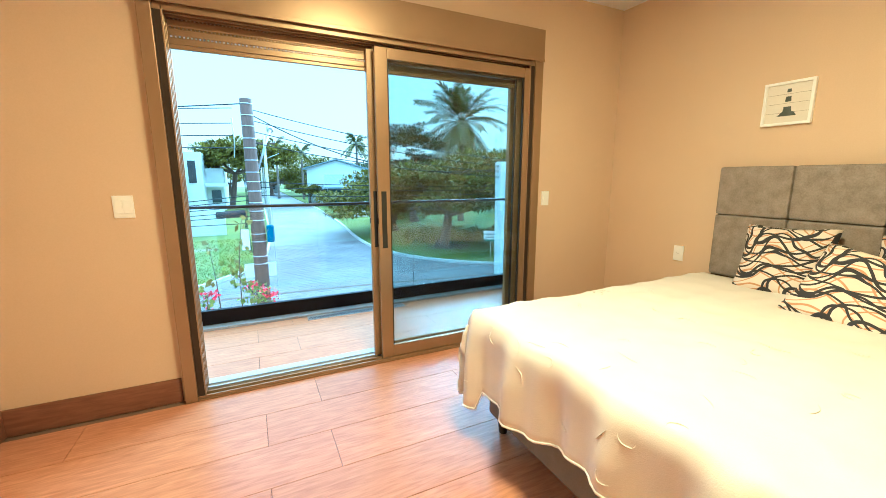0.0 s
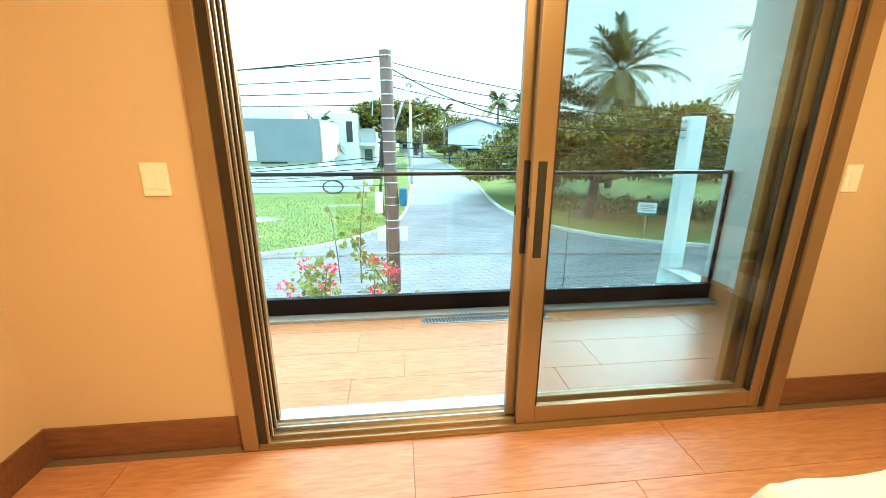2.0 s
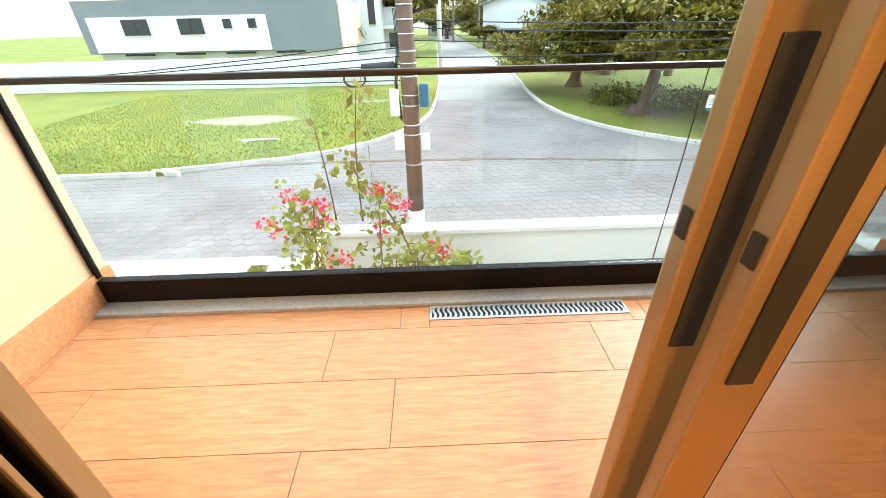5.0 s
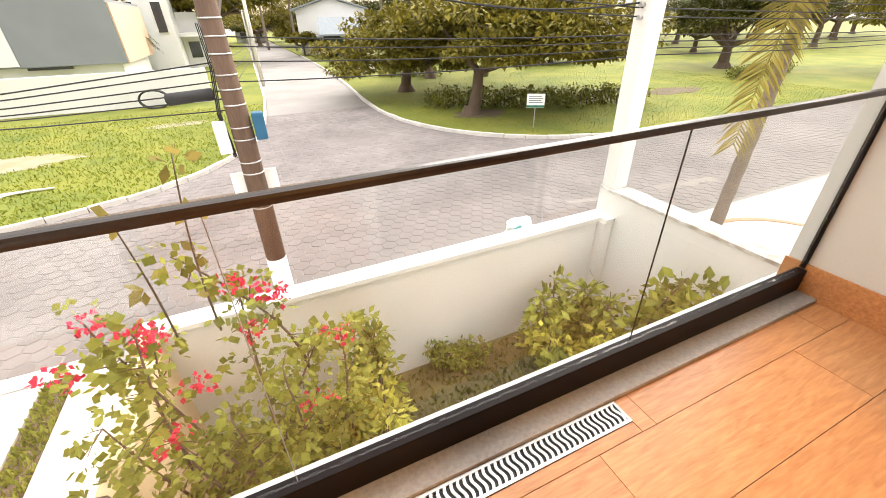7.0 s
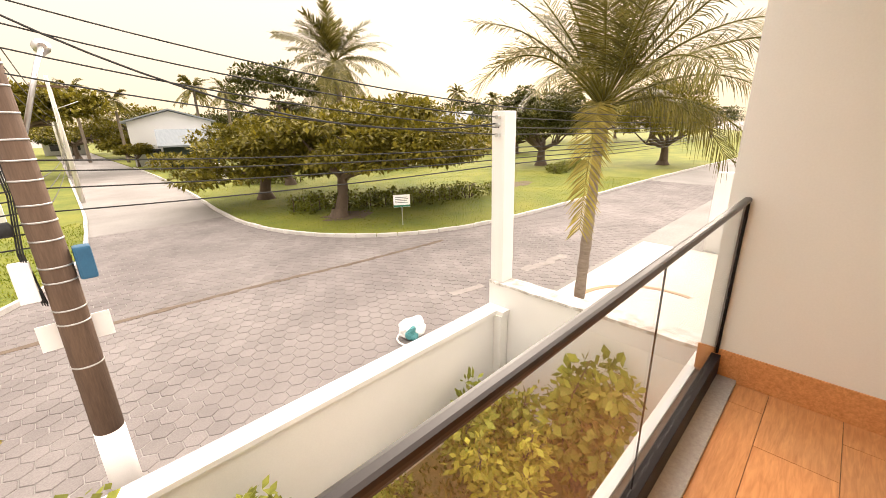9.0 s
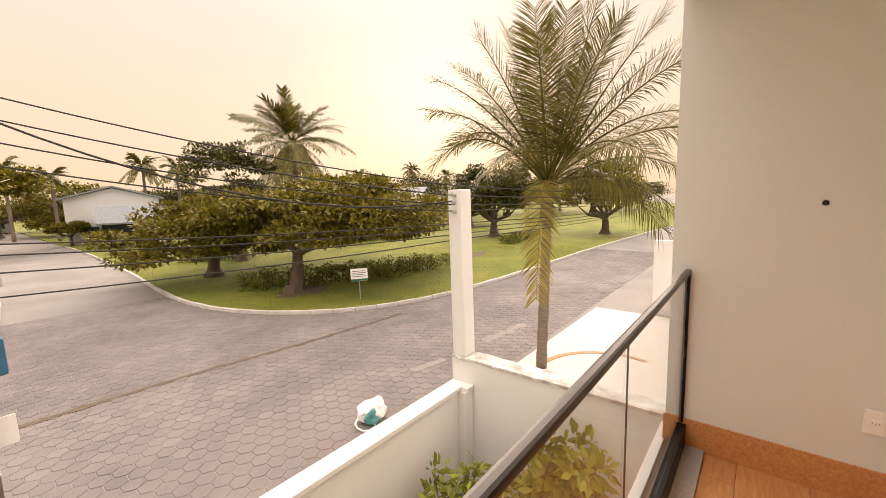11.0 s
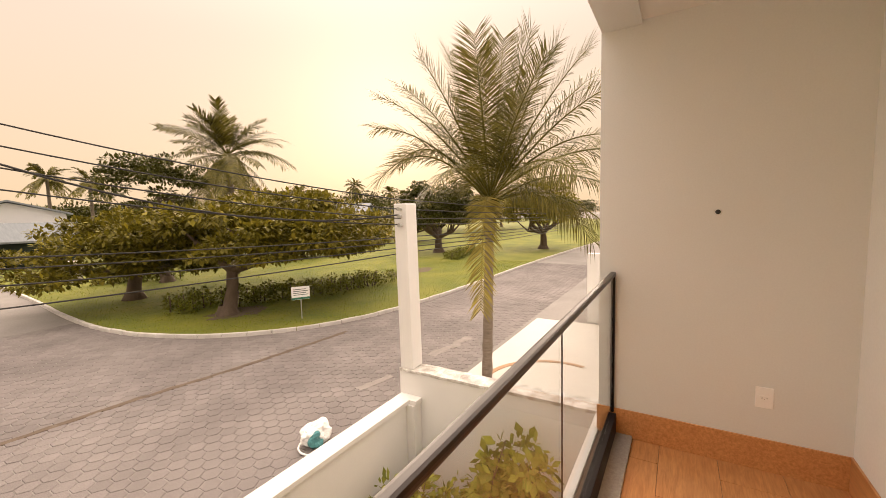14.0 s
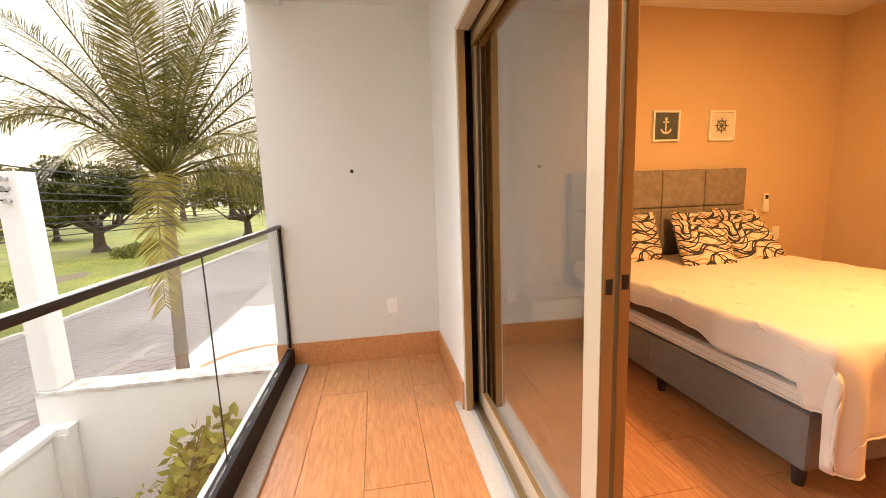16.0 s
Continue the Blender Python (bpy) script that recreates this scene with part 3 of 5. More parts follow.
for _ in range(70):                                   # short curling ridges woven into the cloth
    i, j = mrng.randint(2, 60), mrng.randint(2, 66)
    a, turn, line = mrng.uniform(0, 6.28), mrng.uniform(-0.9, 0.9), []
    u, v = float(i), float(j)
    for k in range(9):
        p, q = max(0, min(83, int(u))), max(0, min(71, int(v)))
        fu, fv = u - p, v - q
        c = (cloth_net[p][q].lerp(cloth_net[p + 1][q], fu)).lerp(cloth_net[p][q + 1].lerp(cloth_net[p + 1][q + 1], fu), fv)
        n = (cloth_net[p][q + 1] - cloth_net[p][q]).cross(cloth_net[p + 1][q] - cloth_net[p][q]).normalized()
        line.append(c + (n if n.z > -0.2 and n.x < 0.3 or n.z > 0 else -n) * 0.0016)
        a += turn * mrng.uniform(0.2, 0.8)
        u, v = max(0.5, min(82.5, u + 0.34 * math.cos(a))), max(0.5, min(70.5, v + 0.34 * math.sin(a)))
    bm_tube(bm, line, [0.0006 + 0.0019 * math.sin(math.pi * k / 8) for k in range(9)], 5)
tagged(part("woven_motif", bm, M_SHEET, spread), "raised curling motifs in the weave", kind="stuff")
tagged(spread, "cream cotton bedspread with woven motifs draped over the bed", "bedspread")
sol = spread.modifiers.new("thickness", "SOLIDIFY")
sol.thickness = 0.006

head = thing("headboard", "taupe velvet headboard in padded rectangular panels", "headboard", (0, 0, 0))
box_part("backing", head, M_BEDBASE, 3.255, 3.298, 0.20, 1.895, 0.05, 1.405)
for k in range(4):
    for z0, z1 in ((0.10, 0.65), (0.66, 1.083), (1.086, 1.41)):
        if z1 < 0.655:
            continue
        box_part("panel", head, M_VELVET, 3.205, 3.26, 0.202 + k * 0.423, 0.202 + (k + 1) * 0.423 - 0.003, z0, z1, 0.018)


def rope_mat():
    """Cream cushion cloth printed with crossing dark ropes and pale tan ones."""
    m = bpy.data.materials.new("rope_print")
    m.use_nodes = True
    n, l = m.node_tree.nodes, m.node_tree.links
    p = n["Principled BSDF"]
    co = n.new("ShaderNodeTexCoord").outputs["Object"]

    def bands(turn, scale, dist, dscale, lo, hi):
        mp, w, mr = n.new("ShaderNodeMapping"), n.new("ShaderNodeTexWave"), n.new("ShaderNodeMapRange")
        mp.inputs["Rotation"].default_value = (0, 0, radians(turn))
        w.inputs["Scale"].default_value, w.inputs["Distortion"].default_value = scale, dist
        w.inputs["Detail"].default_value, w.inputs["Detail Scale"].default_value = 0.0, dscale
        mr.inputs["From Min"].default_value, mr.inputs["From Max"].default_value = lo, hi
        l.new(co, mp.inputs["Vector"])
        l.new(mp.outputs[0], w.inputs["Vector"])
        l.new(w.outputs["Fac"], mr.inputs["Value"])
        return mr.outputs[0]
    col = None
    base = (0.74, 0.66, 0.54, 1)
    dark, tan = (0.035, 0.035, 0.05, 1), (0.50, 0.28, 0.12, 1)
    for args, c in (((60, 4.2, 9.0, 1.5, 0.95, 0.98), tan), ((112, 3.8, 8.0, 1.2, 0.95, 0.98), tan), ((72, 3.0, 10.0, 2.0, 0.91, 0.935), dark), ((107, 3.3, 9.0, 2.4, 0.92, 0.945), dark), ((90, 2.1, 12.0, 2.8, 0.94, 0.96), dark)):
        mx = n.new("ShaderNodeMix")
        mx.data_type = "RGBA"
        l.new(bands(*args), mx.inputs["Factor"])
        if col is None:
            mx.inputs["A"].default_value = base
        else:
            l.new(col, mx.inputs["A"])
        mx.inputs["B"].default_value = c
        col = mx.outputs["Result"]
    l.new(col, p.inputs["Base Color"])
    p.inputs["Roughness"].default_value = 0.9
    return m


M_ROPE = rope_mat()


def pillow_bm(size=0.45, thick=0.13, n=18):
    bm = bmesh.new()
    for sgn in (1, -1):
        g = []
        for i in range(n + 1):
            row = []
            for j in range(n + 1):
                a, b = 2 * i / n - 1, 2 * j / n - 1
                puff = ((1 - a ** 4) * (1 - b ** 4)) ** 0.55
                pinch = 1 - 0.07 * (1 - abs(a)) * abs(b) ** 2 - 0.0 * a
                pinch2 = 1 - 0.07 * (1 - abs(b)) * abs(a) ** 2
                row.append(bm.verts.new((a * size / 2 * pinch2, b * size / 2 * pinch, sgn * (thick / 2 * puff + 0.004) + 0.006 * noise.noise((a * 2, b * 2, sgn)))))
            g.append(row)
        for i in range(n):
            for j in range(n):
                q = (g[i][j], g[i + 1][j], g[i + 1][j + 1], g[i][j + 1])
                f = bm.faces.new(q if sgn > 0 else q[::-1])
                f.smooth = True
    bmesh.ops.remove_doubles(bm, verts=bm.verts[:], dist=0.009)
    return bm


pil = part("throw_pillow", pillow_bm(), M_ROPE)
tagged(pil, "cream throw pillow printed with dark crossing ropes", "pillow", group="pillows on the bed")
PILLOWS = [(3.06, 1.40, 0.84, 70, 92), (2.80, 0.98, 0.80, 52, 80), (3.05, 0.80, 0.84, 70, 90), (2.86, 0.50, 0.81, 56, 100), (3.07, 0.40, 0.84, 74, 86)]
for k, (x, y, z, tilt, turn) in enumerate(PILLOWS):
    m = Matrix.Translation((x, y, z)) @ Matrix.Rotation(radians(-tilt), 4, "Y") @ Matrix.Rotation(radians(turn), 4, "Z")
    if k == 0:
        pil.matrix_world = m
    else:
        copy_thing(pil, m)

M_PAPER = surface("whitewashed_board", (0.72, 0.68, 0.60), (0.80, 0.76, 0.68), 8, 90, 0.8, 0.1)
M_NAVY = surface("slate_print", (0.07, 0.085, 0.09), (0.12, 0.14, 0.145), 20, 120, 0.8, 0.05)


def picture(name, label, y, ground, draw):
    pic = thing(name, label, "picture", (XR - 0.001, y, 1.79))
    s = 0.13
    for b in ((-s, s, s - 0.016, s), (-s, s, -s, -s + 0.016), (-s, -s + 0.016, -s + 0.016, s - 0.016), (s - 0.016, s, -s + 0.016, s - 0.016)):
        box_part("frame", pic, M_PLASTIC, -0.024, 0, b[0], b[1], b[2], b[3], 0.002)
    box_part("board", pic, ground, -0.010, -0.002, -s + 0.016, s - 0.016, -s + 0.016, s - 0.016)
    draw(pic)
    return pic


def flat(pic, name, outline, material, lift=0.0):
    """A thin cut-out on the board; outline in (sideways, up)."""
    bm = bmesh.new()
    lo = [bm.verts.new((-0.0105 - lift, -a, b)) for a, b in outline]
    hi = [bm.verts.new((-0.0125 - lift, -a, b)) for a, b in outline]
    k = len(outline)
    for i in range(k):
        bm.faces.new((lo[i], lo[(i + 1) % k], hi[(i + 1) % k], hi[i]))
    bm.faces.new(hi)
    bmesh.ops.recalc_face_normals(bm, faces=bm.faces[:])
    return part(name, bm, material, pic)


def ring(r, n=20, cx=0, cz=0, a0=0, a1=360):
    return [(cx + r * math.cos(radians(a0 + (a1 - a0) * k / n)), cz + r * math.sin(radians(a0 + (a1 - a0) * k / n))) for k in range(n + (a1 - a0 != 360))]


def lighthouse(pic):
    for k in range(1, 4):
        box_part("board_joint", pic, M_VELVET, -0.0108, -0.0099, -0.11, 0.11, -0.11 + k * 0.055, -0.1085 + k * 0.055)
    flat(pic, "rock", [(-0.05, -0.075), (0.05, -0.075), (0.035, -0.052), (-0.02, -0.045)], M_NAVY)
    for k in range(4):
        w0, w1 = 0.022 - k * 0.003, 0.022 - (k + 1) * 0.003
        z0 = -0.05 + k * 0.03
        if k % 2 == 0:
            flat(pic, "band", [(-w0, z0), (w0, z0), (w1, z0 + 0.03), (-w1, z0 + 0.03)], M_NAVY)
    flat(pic, "lantern", [(-0.012, 0.066), (0.012, 0.066), (0.009, 0.085), (-0.009, 0.085)], M_NAVY)


def anchor(pic):
    flat(pic, "shank", [(-0.006, -0.06), (0.006, -0.06), (0.006, 0.05), (-0.006, 0.05)], M_PAPER)
    flat(pic, "stock", [(-0.03, 0.03), (0.03, 0.03), (0.03, 0.04), (-0.03, 0.04)], M_PAPER, 0.001)
    outer, inner = ring(0.058, 14, 0, -0.01, 200, 340), ring(0.045, 14, 0, -0.005, 200, 340)
    flat(pic, "arms", outer + inner[::-1], M_PAPER, 0.002)
    flat(pic, "ring", ring(0.014, 16, 0, 0.06), M_PAPER, 0.003)


def wheel(pic):
    o, i = ring(0.05, 24, 0, 0, 0, 359), ring(0.038, 24, 0, 0, 0, 359)
    flat(pic, "rim", o + i[::-1], M_NAVY)
    flat(pic, "hub", ring(0.014, 14), M_NAVY, 0.001)
    for k in range(8):
        a = radians(k * 45)
        d, s = Vector((math.cos(a), math.sin(a))), Vector((-math.sin(a), math.cos(a))) * 0.004
        flat(pic, "spoke", [tuple(d * 0.012 + s), tuple(d * 0.07 + s), tuple(d * 0.07 - s), tuple(d * 0.012 - s)], M_NAVY, 0.002)


picture("framed_picture", "small white framed picture of a striped lighthouse", 1.59, M_PAPER, lighthouse)
picture("framed_picture", "small white framed picture of a pale anchor on slate", 0.976, M_NAVY, anchor)
picture("framed_picture", "small white framed picture of a dark ship wheel", 0.42, M_PAPER, wheel)

M_OAK = surface("pale_oak", (0.40, 0.27, 0.16), (0.52, 0.37, 0.23), 5, 70, 0.5, 0.1, stretch=(1, 8, 8))
night = thing("nightstand", "pale wooden nightstand between the bed and the wall", "nightstand", (3.08, 2.17, 0))
box_part("body", night, M_OAK, -0.18, 0.20, -0.22, 0.22, 0.10, 0.44, 0.004)
box_part("top", night, M_OAK, -0.20, 0.205, -0.235, 0.235, 0.441, 0.465, 0.004)
box_part("drawer", night, M_PLASTIC, -0.196, -0.181, -0.21, 0.21, 0.26, 0.43, 0.003)
for x in (-0.15, 0.17):
    for y in (-0.19, 0.19):
        box_part("leg", night, M_OAK, x - 0.018, x + 0.018, y - 0.018, y + 0.018, 0, 0.10)

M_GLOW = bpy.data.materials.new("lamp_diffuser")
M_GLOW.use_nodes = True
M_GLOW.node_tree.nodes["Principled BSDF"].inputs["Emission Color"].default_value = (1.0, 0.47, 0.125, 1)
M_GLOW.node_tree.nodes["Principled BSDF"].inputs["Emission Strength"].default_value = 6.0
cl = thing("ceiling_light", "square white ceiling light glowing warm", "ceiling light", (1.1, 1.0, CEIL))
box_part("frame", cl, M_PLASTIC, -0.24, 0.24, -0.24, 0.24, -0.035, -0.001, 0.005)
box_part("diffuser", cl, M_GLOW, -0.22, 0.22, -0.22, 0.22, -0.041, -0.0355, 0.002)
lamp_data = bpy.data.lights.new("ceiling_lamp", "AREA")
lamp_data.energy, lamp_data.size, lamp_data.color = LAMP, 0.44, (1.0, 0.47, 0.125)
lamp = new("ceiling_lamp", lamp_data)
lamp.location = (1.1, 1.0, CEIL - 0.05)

# ---- street and gardens ----
ISLAND = [(8.5, 90), (8.5, 60), (7.8, 40), (6.95, 28.5), (7.0, 23.6), (7.8, 20.5), (9.1, 18.3), (11.0, 16.7), (13.6, 15.6), (17.6, 15.05), (23.5, 14.85), (36, 14.6), (60, 13), (110, 8)]
VACANT = [(-60, 14.6), (-13, 14.9), (-8.2, 15.3), (-5.0, 16.1), (-2.7, 17.2), (-1.1, 18.9), (0.1, 21.3), (0.75, 24), (1.2, 30), (1.5, 40), (2.2, 90)]


def smooth_line(pts, n=6):
    out = []
    for i in range(len(pts) - 1):
        p0, p1, p2, p3 = (Vector(pts[max(0, min(len(pts) - 1, i + d))]) for d in (-1, 0, 1, 2))
        for k in range(n):
            t = k / n
            out.append(0.5 * ((2 * p1) + (p2 - p0) * t + (2 * p0 - 5 * p1 + 4 * p2 - p3) * t * t + (3 * p1 - p0 - 3 * p2 + p3) * t ** 3))
    out.append(Vector(pts[-1]))
    return out


ISL, VAC = smooth_line(ISLAND), smooth_line(VACANT)
isl_poly = [tuple(p) for p in ISL] + [(260, 60), (200, 260), (9, 260)]
vac_poly = [tuple(p) for p in VAC] + [(2.2, 200), (-160, 200), (-160, 14.6)]


def inside(x, y, poly):
    hit, j = False, len(poly) - 1
    for i in range(len(poly)):
        (xi, yi), (xj, yj) = poly[i], poly[j]
        if (yi > y) != (yj > y) and x < (xj - xi) * (y - yi) / (yj - yi) + xi:
            hit = not hit
        j = i
    return hit


structure("ground", [(-900, 900, -500, 1500, STREET - 0.6, STREET - 0.012)], M_ROAD, "grey concrete street paving", "ground")
park = tagged(part("park_lawn", bm_prism(bmesh.new(), isl_poly, STREET - 0.05, STREET + 0.10), M_LAWN), "mown green park lawn inside a white kerb", "lawn", kind="structure")
plot = tagged(part("vacant_lawn", bm_prism(bmesh.new(), vac_poly, STREET - 0.05, STREET + 0.10), M_LAWN), "patchy green lawn of an empty plot", "lawn", kind="structure")
M_DIRT = surface("street_dirt", (0.085, 0.06, 0.042), (0.19, 0.145, 0.105), 3, 40, 1.0, 0.4)
M_GRIT = surface("street_grit", (0.20, 0.18, 0.165), (0.36, 0.33, 0.30), 4, 40, 1.0, 0.4)
M_SAND = surface("bare_sand", (0.17, 0.17, 0.06), (0.37, 0.33, 0.25), 1.6, 30, 1.0, 0.4)
for name, x, y, rx, ry, lab in (("bare_patch", -8.2, 22.6, 2.6, 1.0, "bare pale sand patch in the lawn"), ("bare_patch", -3.0, 27.0, 1.3, 0.5, "small bare sand patch in the lawn"), ("bare_patch", 25.0, 21.5, 2.4, 0.9, "bare brown earth patch in the park lawn"), ("bare_patch", 11.1, 21.8, 1.3, 1.0, "bare earth round the tree trunk")):
    out = [(x + rx * math.cos(a) * (1 + 0.5 * noise.noise((math.cos(a) * 2 + x, math.sin(a) * 2, 5)) + 0.35 * noise.noise((math.cos(a) * 8 + x, math.sin(a) * 8, 2))), y + ry * math.sin(a) * (1 + 0.5 * noise.noise((math.cos(a) * 2, math.sin(a) * 2 + y, 9)) + 0.35 * noise.noise((math.cos(a) * 8, math.sin(a) * 8 + y, 4)))) for a in (2 * math.pi * k / 72 for k in range(72))]
    tagged(part(name, bm_prism(bmesh.new(), out, STREET + 0.05, STREET + 0.106), M_SAND if x < 0 else M_EARTH), lab, "bare patch", kind="structure")

for name, pts, w, mat, lab in (("dirt_seam", [(-6, 15.75), (-2, 15.95), (1.5, 15.85), (4.4, 15.65), (7, 15.3), (10, 15.05), (11.4, 14.97)], 0.13, M_DIRT, "brown dirt seam across the street paving"),
                           ("sand_patch", [(7.7, 11.0), (8.2, 10.8), (8.8, 10.75)], 0.18, M_GRIT, "pale sand patch on the street"), ("sand_patch", [(10.6, 10.6), (11.6, 10.4), (12.9, 10.35)], 0.22, M_GRIT, "long pale sand patch on the street")):
    line = smooth_line(pts, 10)
    up = [(p.x + 0.1 * noise.noise((p.x * 3, 0, 1)), p.y + w * (0.7 + 0.6 * noise.noise((p.x * 2.5, 1, 3)))) for p in line]
    down = [(p.x, p.y - w * (0.7 + 0.6 * noise.noise((p.x * 2.5, 5, 3)))) for p in line]
    tagged(part(name, bm_prism(bmesh.new(), up + down[::-1], STREET - 0.01, STREET + 0.0065), mat), lab, "dirt", kind="structure")

# grass blades near the kerbs, one mass each
rnd = random.Random(4)


def blades(name, label, spots, size, material):
    vs, fs = [], []
    for x, y, z in spots:
        a, h = rnd.uniform(0, 6.28), size * rnd.uniform(0.6, 1.4)
        dx, dy = math.cos(a) * size * 0.35, math.sin(a) * size * 0.35
        lx, ly = rnd.uniform(-0.5, 0.5) * h, rnd.uniform(-0.5, 0.5) * h
        k = len(vs)
        vs += [(x - dx, y - dy, z), (x + dx, y + dy, z), (x + lx, y + ly, z + h)]
        fs.append((k, k + 1, k + 2))
    me = bpy.data.meshes.new(name)
    me.from_pydata(vs, [], fs)
    me.materials.append(material)
    return tagged(new(name, me), label, "grass", kind="stuff")


M_BLADE = leaf_mat("grass_blade", (0.13, 0.18, 0.012), (0.27, 0.28, 0.03), 0.7)
spots = []
while len(spots) < 26000:
    x, y = rnd.uniform(7, 34), 14 + 26 * rnd.random() ** 1.6
    if inside(x, y, isl_poly):
        spots.append((x, y, STREET + 0.095))
blades("park_grass", "short mown green grass", spots, 0.05, M_BLADE)
spots = []
while len(spots) < 22000:
    x, y = rnd.uniform(-18, 1.2), 15.0 + 16 * rnd.random() ** 1.4
    if inside(x, y, vac_poly) and ((x + 8.2) / 2.6) ** 2 + (y - 22.6) ** 2 > 0.9:
        spots.append((x, y, STREET + 0.095))
blades("plot_grass", "rough green grass", spots, 0.07, M_BLADE)

# kerb stones
kerb_me = mesh_of("kerb_stone", bm_box(bmesh.new(), -0.44, 0.44, -0.07, 0.07, -0.2, 0.145, 0.02), M_KERB)


def kerbs(line, parent, limit):
    left, k = 0.0, 0
    for a, b in zip(line, line[1:]):
        d = b - a
        while left < d.length:
            p = a + d * (left / d.length)
            if p.y < limit and -30 < p.x < 60:
                ob = new("kerb_stone", kerb_me)
                ob.parent = parent
                ob.matrix_world = Matrix.Translation((p.x, p.y, STREET + rnd.uniform(-0.012, 0.012))) @ Matrix.Rotation(math.atan2(d.y, d.x) + rnd.uniform(-0.015, 0.015), 4, "Z")
            left += 0.9
            k += 1
        left -= d.length


kerbs(ISL, park, 70)
kerbs(VAC, plot, 60)

# garden walls
structure("front_garden_wall", [(-0.95, 4.995, 7.21, 7.37, STREET - 0.05, -1.25)], M_WHITE, "white rendered garden wall along the street", "wall", 0.004)
structure("wall_coping", [(-0.98, 4.86, 7.17, 7.42, -1.25, -1.185), (4.84, 4.997, 7.05, 7.42, -1.252, -1.183)], M_WHITE, "white concrete coping on the garden wall", "coping", 0.008)
structure("garden_return_wall", [(-0.95, -0.78, 4.41, 7.21, STREET - 0.05, -1.25)], M_WALL, "cream rendered return wall of the front garden", "wall", 0.004)
structure("wall_pilaster", [(4.82, 4.995, 7.07, 7.21, STREET - 0.05, -1.255)], M_WHITE, "white pilaster in the garden wall corner", "wall", 0.004)
structure("side_garden_wall", [(5.0, 5.26, 3.3, 7.44, STREET - 0.05, -0.845)], M_WHITE, "white side garden wall with peeling top", "wall", 0.004)
bm = bmesh.new()
for k in range(42):                                    # cement cap with a crumbled edge
    y0, wob = 3.3 + k * 0.0986, 0.010 * noise.noise((k * 0.37, 2, 1))
    bm_box(bm, 4.985 + wob, 5.29 + 0.6 * wob, y0, y0 + 0.0984, -0.845, -0.80 + 0.5 * wob, 0.004)
tagged(part("side_wall_coping", bm, M_WORN), "worn white coping on the side wall", "coping", kind="structure")
post = thing("corner_post", "tall square white concrete post holding cables", "post", (5.13, 7.31, -0.80))
bm = bm_box(bmesh.new(), -0.125, 0.135, -0.11, 0.11, 0.002, 2.46, 0.016)
bmesh.ops.transform(bm, matrix=Matrix.Shear("XY", 4, (-0.012, 0.0)), verts=bm.verts[:])
part("shaft", bm, M_WHITE, post)
for z in (2.15, 2.28, 2.38):
    part("insulator", bm_tube(bmesh.new(), [(-0.15, -0.02, z), (-0.22, -0.02, z)], [0.02, 0.03], 10), M_SILVER, post)
structure("garden_bed", [(-0.78, 5.0, 4.41, 7.21, STREET - 0.05, STREET + 0.08)], surface("garden_soil", (0.10, 0.075, 0.03), (0.19, 0.16, 0.055), 2, 40, 1.0, 0.8), "garden soil with thin dry grass", "ground")
spots = [(rnd.uniform(-0.7, 4.95), rnd.uniform(4.5, 7.15), STREET + 0.08) for _ in range(5000)]
blades("garden_grass", "thin brownish garden grass", spots, 0.07, leaf_mat("dry_grass", (0.16, 0.14, 0.03), (0.28, 0.24, 0.06), 0.8))

# entrance slabs and drive
for x0, x1, y0, y1 in ((-2.62, -0.99, 5.2, 6.9), (-2.62, -0.99, 6.94, 9.25), (-5.6, -3.0, 5.2, 7.4), (-5.6, -3.0, 7.44, 9.25), (-8.8, -5.64, 5.2, 9.25)):
    structure("entrance_slab", [(x0, x1, y0, y1, STREET - 0.05, STREET + 0.06)], M_CONCRETE, "pale concrete entrance slab", "paving", 0.01)
structure("entrance_kerb", [(-9.5, -2.62, 9.3, 9.62, STREET - 0.05, STREET + 0.05)], M_CONCRETE, "pale concrete kerb at the entrance", "kerb", 0.02)
structure("channel_cover", [(-9.5, -2.75, 9.255, 9.295, STREET - 0.05, STREET + 0.03)], M_BLACK, "dark drainage channel at the entrance", "drain")
structure("planting_strip", [(-2.99, -2.63, 5.2, 9.25, STREET - 0.05, STREET + 0.03)], M_EARTH, "reddish earth strip between slabs", "ground")
spots = [(rnd.uniform(-2.98, -2.64), rnd.uniform(5.3, 9.2), STREET + 0.03) for _ in range(900)]
blades("strip_grass", "green and red ground cover", spots, 0.08, M_SHRUB)
structure("drive", [(5.30, 16.2, 3.0, 8.85, STREET - 0.05, STREET + 0.06)], M_CONCRETE, "pale concrete drive", "paving", 0.01)
structure("far_pavement", [(16.25, 40, 6.5, 8.75, STREET - 0.05, STREET + 0.05)], M_ROAD, "brick-paved pavement strip", "pavement", 0.01)
structure("drive_gate_wall", [(16.4, 16.75, 5.6, 6.9, STREET - 0.05, -0.2), (16.4, 30, 5.4, 5.6, STREET - 0.05, -0.4)], M_WHITE, "white neighbouring gate wall", "wall", 0.01)
bm = bmesh.new()
outer = [(9.9 + 1.9 * math.cos(a), 6.6 + 1.75 * math.sin(a)) for a in (math.pi * k / 20 for k in range(-2, 23))]
inner = [(9.9 + 1.75 * math.cos(a), 6.6 + 1.6 * math.sin(a)) for a in (math.pi * k / 20 for k in range(-2, 23))]
bm_prism(bm, outer + inner[::-1], STREET + 0.06, STREET + 0.075)
